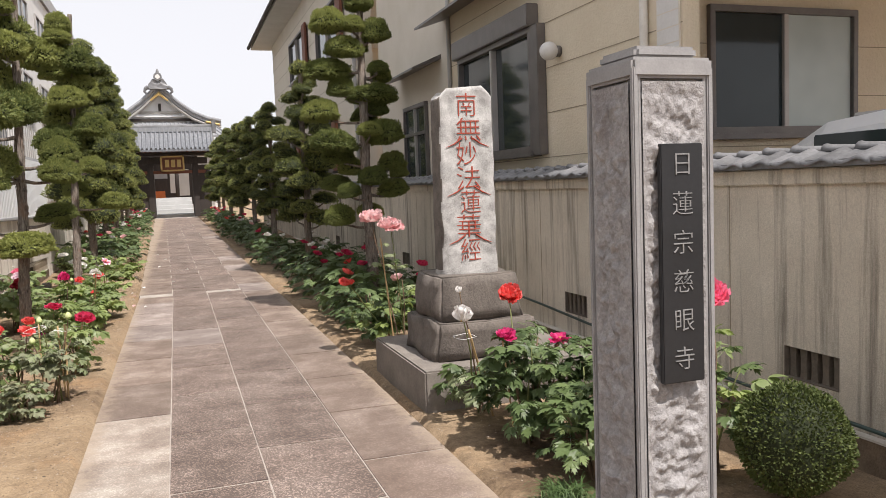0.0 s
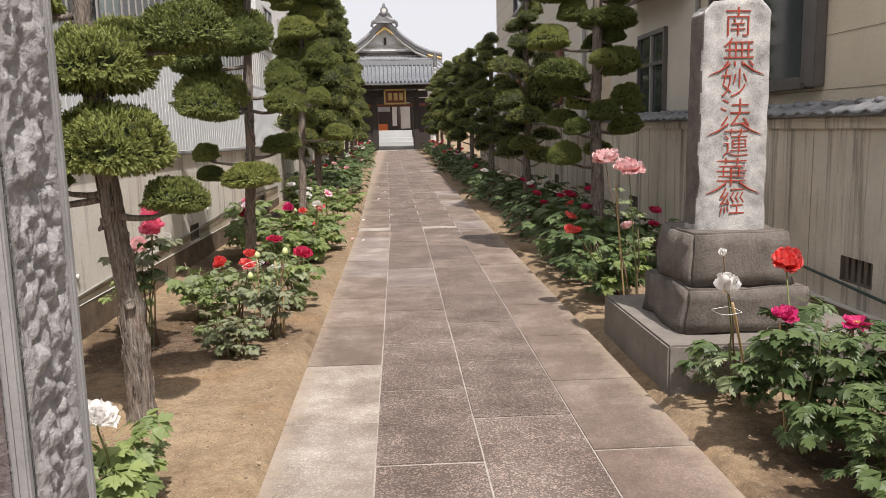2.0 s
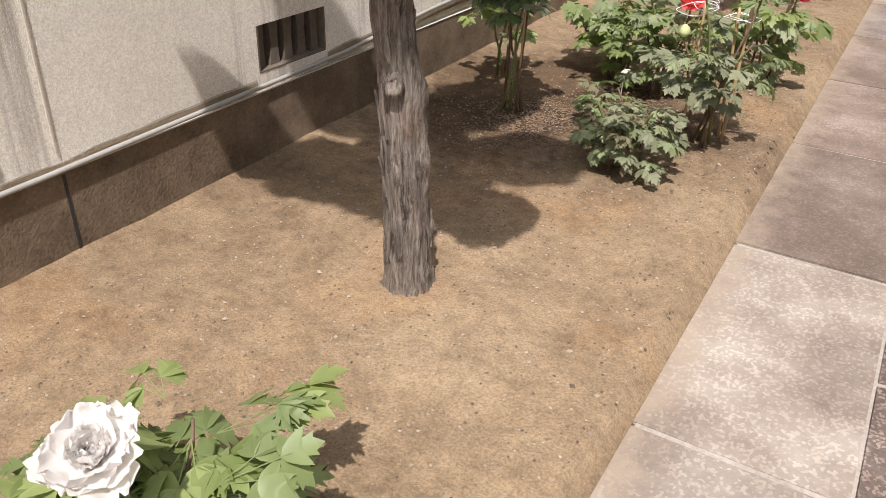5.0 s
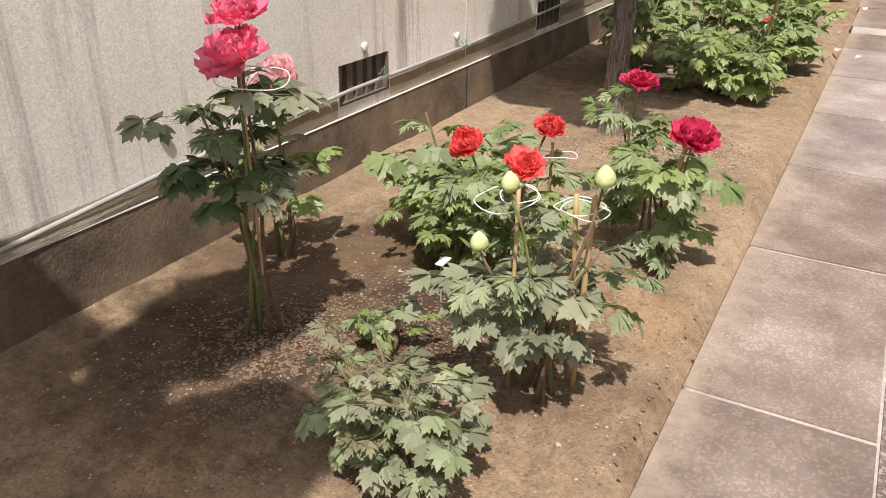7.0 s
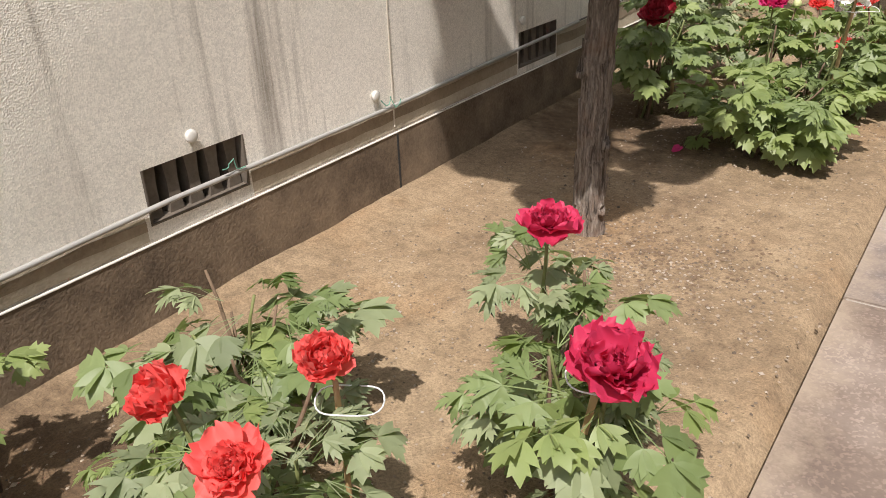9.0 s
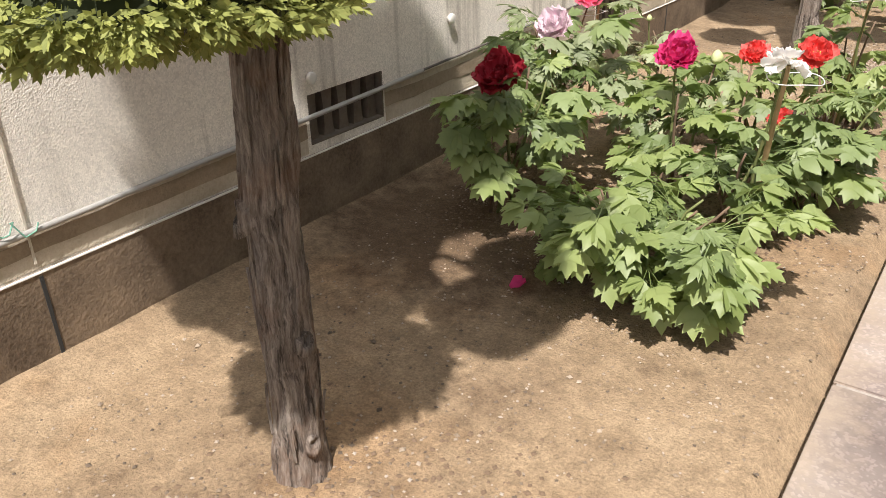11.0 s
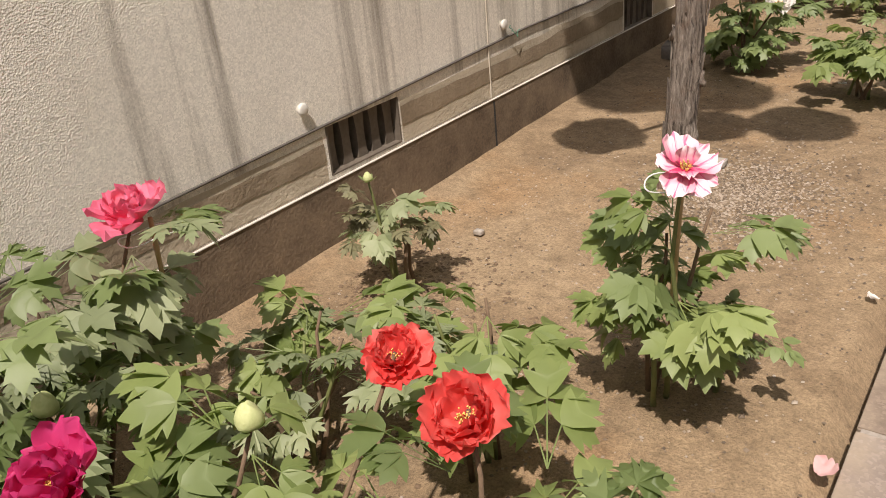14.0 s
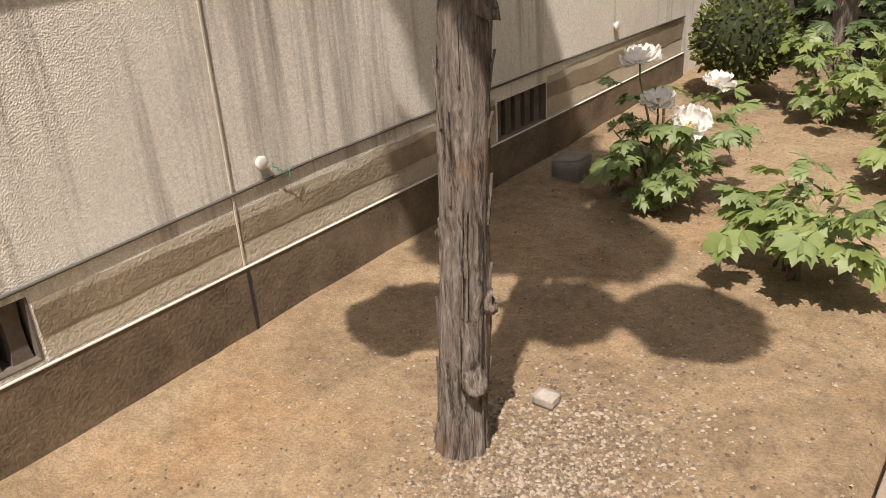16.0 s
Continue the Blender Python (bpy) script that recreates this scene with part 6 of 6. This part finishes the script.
# stakes, rings and labels
stake(-0.25, 9.33, 0.55, (0.01, 0.0), 0.007, 0.06, "short bamboo stake with a white wire ring")
stake(-0.27, 9.36, 0.54, (-0.02, -0.02), 0.006, 0.07, "short bamboo stake with a white wire ring")
wire_ring(stake(-0.40, 9.24, 0.58, (0.0, 0.0), 0.005, 0.08, "short bamboo stake with coiled white wire rings"), (0.0, 0.01, 0.575), 0.05, 5, 10)
stake(-0.56, 9.87, 0.47, (0.0, 0.0), 0.005, 0.06, "thin stake with a white wire ring under a bloom")
stake(-0.30, 10.20, 0.44, (0.09, -0.02), 0.007, 0.06, "brown stake with a white wire ring under a bloom")
stake(-1.12, 9.12, 0.83, (0.06, -0.08), 0.004, 0.09, "thin stake with a white wire ring under a bloom")
stake(-0.42, 13.22, 0.60, (0.075, -0.17), 0.0085, 0.08, "stout bamboo stake with a white wire ring under a bloom")
stake(-1.21, 13.30, 0.60, (-0.02, -0.01), 0.010, 0.0)
stake(-0.40, 14.40, 0.63, (0.06, -0.12), 0.006, 0.07, "thin stake with a white wire ring under a bloom")
stake(-1.26, 13.66, 0.60, (0.02, 0.03), 0.005, 0.06, "thin stake with a white wire ring under a bloom")
stake(-1.05, 17.2, 0.42, (0.0, 0.0), 0.005, 0.07, "thin stake with a white wire ring under a bloom")
for x, y in ((-0.78, 9.55), (2.62, 6.75)):
    tag = thing("plant_label", "white plastic plant label on a thin wire pin", "plant label", (x, y, -0.01))
    part("pin", tube([(0, 0, 0), (0, 0, 0.16)], 0.0025, 6), PIPE_GREY, tag)
    part("plate", box(-0.006, -0.03, 0.145, 0.02, 0.03, 0.149), PLASTIC_WHITE, tag, "white plastic plate")


# far beds: bushes whose single leaves can no longer be told apart
def far_bush(seed, colour, blooms):
    rng = random.Random(seed)
    p = thing("tree_peony", "leafy tree peony with " + {"white": "white", "crimson": "crimson", "scarlet": "scarlet", "pink": "pink"}[colour] + " blooms in the far bed", "peony bush", (0, -50, 0), 0, "tree peonies in the beds")
    vs, fs = [], []
    for _ in range(75):
        a, d = rng.uniform(0, 6.28), math.sqrt(rng.random()) * 0.42
        m = pose(d * math.cos(a), d * math.sin(a), rng.uniform(0.1, 0.58) * (1 - 0.6 * d), rng.uniform(-30, 20), rng.uniform(-20, 20), math.degrees(a) - 90 + rng.uniform(-50, 50))
        for b in (0, 50, -50):
            leaflet(vs, fs, m @ pose(0, 0.03, 0, 0, 0, b), 0.12, 0.09, True, 0.3, 0.25)
    tagged(part("foliage", mesh_from("foliage", vs, fs, rng.choice((LEAF_MID, LEAF_DEEP, LEAF_DEEP))), None, p), "", "", "", "stuff")
    for k in range(4):
        a = rng.uniform(0, 6.28)
        part("stem", tube([(0, 0, -0.02), (0.1 * math.cos(a), 0.1 * math.sin(a), 0.3)], 0.008, 6), TWIG, p)
    for k in range(blooms):
        a, d = rng.uniform(0, 6.28), rng.uniform(0.05, 0.36)
        flower(p, Vector((d * math.cos(a), d * math.sin(a), rng.uniform(0.5, 0.66))), 0.16, colour, (rng.uniform(-25, 25), rng.uniform(-25, 25)), 2, seed + k)
    return p


kinds = [far_bush(200 + k, c, n) for k, (c, n) in enumerate((("white", 2), ("crimson", 2), ("scarlet", 1), ("pink", 1), ("white", 1)))]
rng = random.Random(77)
spots = [(-0.42 - rng.uniform(0, 0.5), 19.6 + 0.85 * k) for k in range(26)] + [(2.45 + rng.uniform(0, 0.35), 11.1 + 0.8 * k) for k in range(37)] + [(3.2, 11.6 + 1.5 * k) for k in range(6)] + [(-1.25, 20.2 + 1.6 * k) for k in range(10)]
first = [True] * len(kinds)
for i, (x, y) in enumerate(spots):
    k = rng.randrange(len(kinds))
    if x > 2 and y < 15:
        k = (1, 3, 2, 1, 2)[i % 5]
    s = rng.uniform(0.85, 1.15)
    m = pose(x + drift(y), y, rise(y) - 0.01, 0, 0, rng.uniform(0, 360)) @ Matrix.Diagonal((s, s, s, 1))
    if first[k]:
        kinds[k].matrix_basis = m
        first[k] = False
    else:
        copy_thing(kinds[k], m @ Matrix.Diagonal((1 / kinds[k].scale[0],) * 3 + (1,)))


# ---- gravel, litter, fallen petals ----
def scatter(name, label, category, spots_of, size, material, seed, flat=0.6):
    rng = random.Random(seed)
    vs, fs = [], []
    for x, y in spots_of(rng):
        s = size * rng.uniform(0.4, 1.3)
        i = len(vs)
        z = rise(y) - 0.012 + 0.012 * noise.noise(Vector((x * 2.3, y * 2.3, 0))) + 0.006 * noise.noise(Vector((x * 9, y * 9, 4)))
        a = rng.uniform(0, 6.28)
        for dx, dy, dz in ((1, 0, 0), (0, 0.75, 0.1), (-0.9, 0.1, 0), (0, -0.7, 0.1), (0, 0, 1), (0, 0, -0.4)):
            vs.append((x + s * (dx * math.cos(a) - dy * math.sin(a)), y + s * (dx * math.sin(a) + dy * math.cos(a)), z + s * flat * dz + s * 0.15))
        for q in ((0, 1, 4), (1, 2, 4), (2, 3, 4), (3, 0, 4), (1, 0, 5), (2, 1, 5), (3, 2, 5), (0, 3, 5)):
            fs.append(tuple(i + c for c in q))
    return tagged(new(name, mesh_from(name, vs, fs, material)), label, category, "", "stuff")


def heap(cx, cy, sx, sy, n):
    return lambda rng: [(rng.gauss(cx, sx), rng.gauss(cy, sy)) for _ in range(n)]


def strewn(n):
    return lambda rng: [(rng.uniform(-1.62, -0.04), rng.uniform(6, 20)) for _ in range(n)]


scatter("gravel", "loose pale gravel chips round a tree foot", "gravel", heap(-0.60, 15.58, 0.16, 0.22, 6500), 0.0075, PEBBLE, 1)
scatter("gravel", "loose pale gravel chips strewn on the soil", "gravel", heap(-0.55, 11.35, 0.22, 0.18, 700), 0.007, PEBBLE, 2)
scatter("grit", "fine grit and crumbs on the bare soil", "grit", strewn(15000), 0.0056, PEBBLE, 3)
scatter("grit", "fine grit and crumbs on the bare soil", "grit", lambda rng: [(rng.uniform(2.0, 3.7), rng.uniform(5.5, 12)) for _ in range(2500)], 0.006, PEBBLE, 4)
scatter("gravel", "scattered pale stones on the soil", "gravel", strewn(700), 0.009, PEBBLE, 8)
scatter("leaf_litter", "dark crumbs of leaf litter round the stems", "leaf litter", lambda rng: [p for c in ((-1.05, 9.1), (-0.5, 9.6), (-0.6, 11.45), (-0.35, 9.3), (-1.2, 13.0), (-0.5, 13.3), (-1.3, 14.5)) for p in heap(c[0], c[1], 0.19, 0.19, 700)(rng)], 0.009, TWIG, 5, 0.3)
scatter("soil_crumbs", "dark dug soil crumbs round the peony stems", "soil", lambda rng: [p for c in ((-1.1, 9.1), (-0.95, 9.3), (-0.62, 9.55), (-1.0, 8.75), (-1.25, 13.1), (-0.75, 12.9)) for p in heap(c[0], c[1], 0.17, 0.17, 900)(rng) if p[0] > -1.66], 0.006, surface("dark_dug_soil", (0.11, 0.075, 0.048), (0.24, 0.17, 0.11), 0.95, 20, 90), 6, 0.45)
for x, y, s in ((-0.77, 15.86, 0.030), (-0.62, 9.38, 0.016), (-0.92, 12.98, 0.03), (-1.30, 14.93, 0.016)):
    tagged(part("stone", rock_block(-s, -s * 0.8, -s * 0.3, s, s * 0.8, s * 0.7, s * 0.15, int(y * 9)), MORTAR, None, "", True), "small pale stone lying on the soil", "stone").location = (x, y, 0)
for x, y, c, s in ((-0.88, 12.42, "magenta", 0.05), (-0.025, 14.27, "pink", 0.045), (-0.12, 15.75, "white", 0.03), (-0.05, 15.05, "white", 0.032), (-0.75, 17.35, "white", 0.05), (-0.55, 17.0, "white", 0.04), (0.3, 21.0, "white", 0.05), (0.2, 19.5, "white", 0.05), (-0.6, 17.5, "white", 0.05), (0.75, 18.7, "white", 0.05), (0.12, 14.1, "white", 0.04), (-0.06, 15.4, "pink", 0.035), (0.05, 16.3, "white", 0.045), (-0.15, 17.9, "white", 0.045), (0.16, 22.3, "white", 0.05), (0.5, 16.9, "white", 0.04), (1.3, 15.2, "white", 0.04)):
    f = tagged(new("fallen_petal", PETALS[c][1]), "fallen " + c + " petal lying on the ground", "petal", "fallen petals")
    f.matrix_world = pose(x, y, rise(y) + 0.004, 0, 0, y * 200 % 360) @ Matrix.Diagonal((s, s, s, 1))
tagged(part("rock", rock_block(-0.07, -0.06, -0.05, 0.07, 0.06, 0.12, 0.02, 3), STONE_PLINTH, None, "", True), "dark rough stone beside the wall foot", "rock").location = (-1.50, 17.3, 0)


# ---- paving slabs ----
def slab_mesh(name, material):
    bm = bmesh.new()
    add_box(bm, -0.5, -0.5, -0.05, 0.5, 0.5, 0.0, 0.004)
    return finish(name, bm, material)


slab_brown, slab_pale, slab_mid, slab_plain = (slab_mesh("paving_slab", m) for m in (SLAB, SLAB_PALE, SLAB_MID, SLAB_PLAIN))
cols = ((0.012, 0.484, 0.46), (0.490, 0.972, 0.93), (0.978, 1.482, 0.46), (1.488, 1.968, 0.0))
rng = random.Random(8)
for x0, x1, off in cols:
    for k in range(3, 43):
        y = k + off + 0.5 - 1.0
        if y > 42.4:
            continue
        pale_one = x0 < 0.1 and y < 8.4
        mid_one = x0 < 0.1 and 11.4 < y < 14.4 or rng.random() < 0.06
        s = part("paving_slab", slab_pale if pale_one else slab_mid if mid_one else slab_plain if x0 < 0.1 or x0 > 1.4 else slab_brown, None, road)
        s.location = ((x0 + x1) / 2 + drift(y), y, rise(y) + rng.uniform(-0.002, 0.002))
        s.rotation_euler = (math.atan(0.016) if y > 15 else 0, 0, rng.uniform(-0.002, 0.002))
        s.scale = (x1 - x0, 0.988, 1)
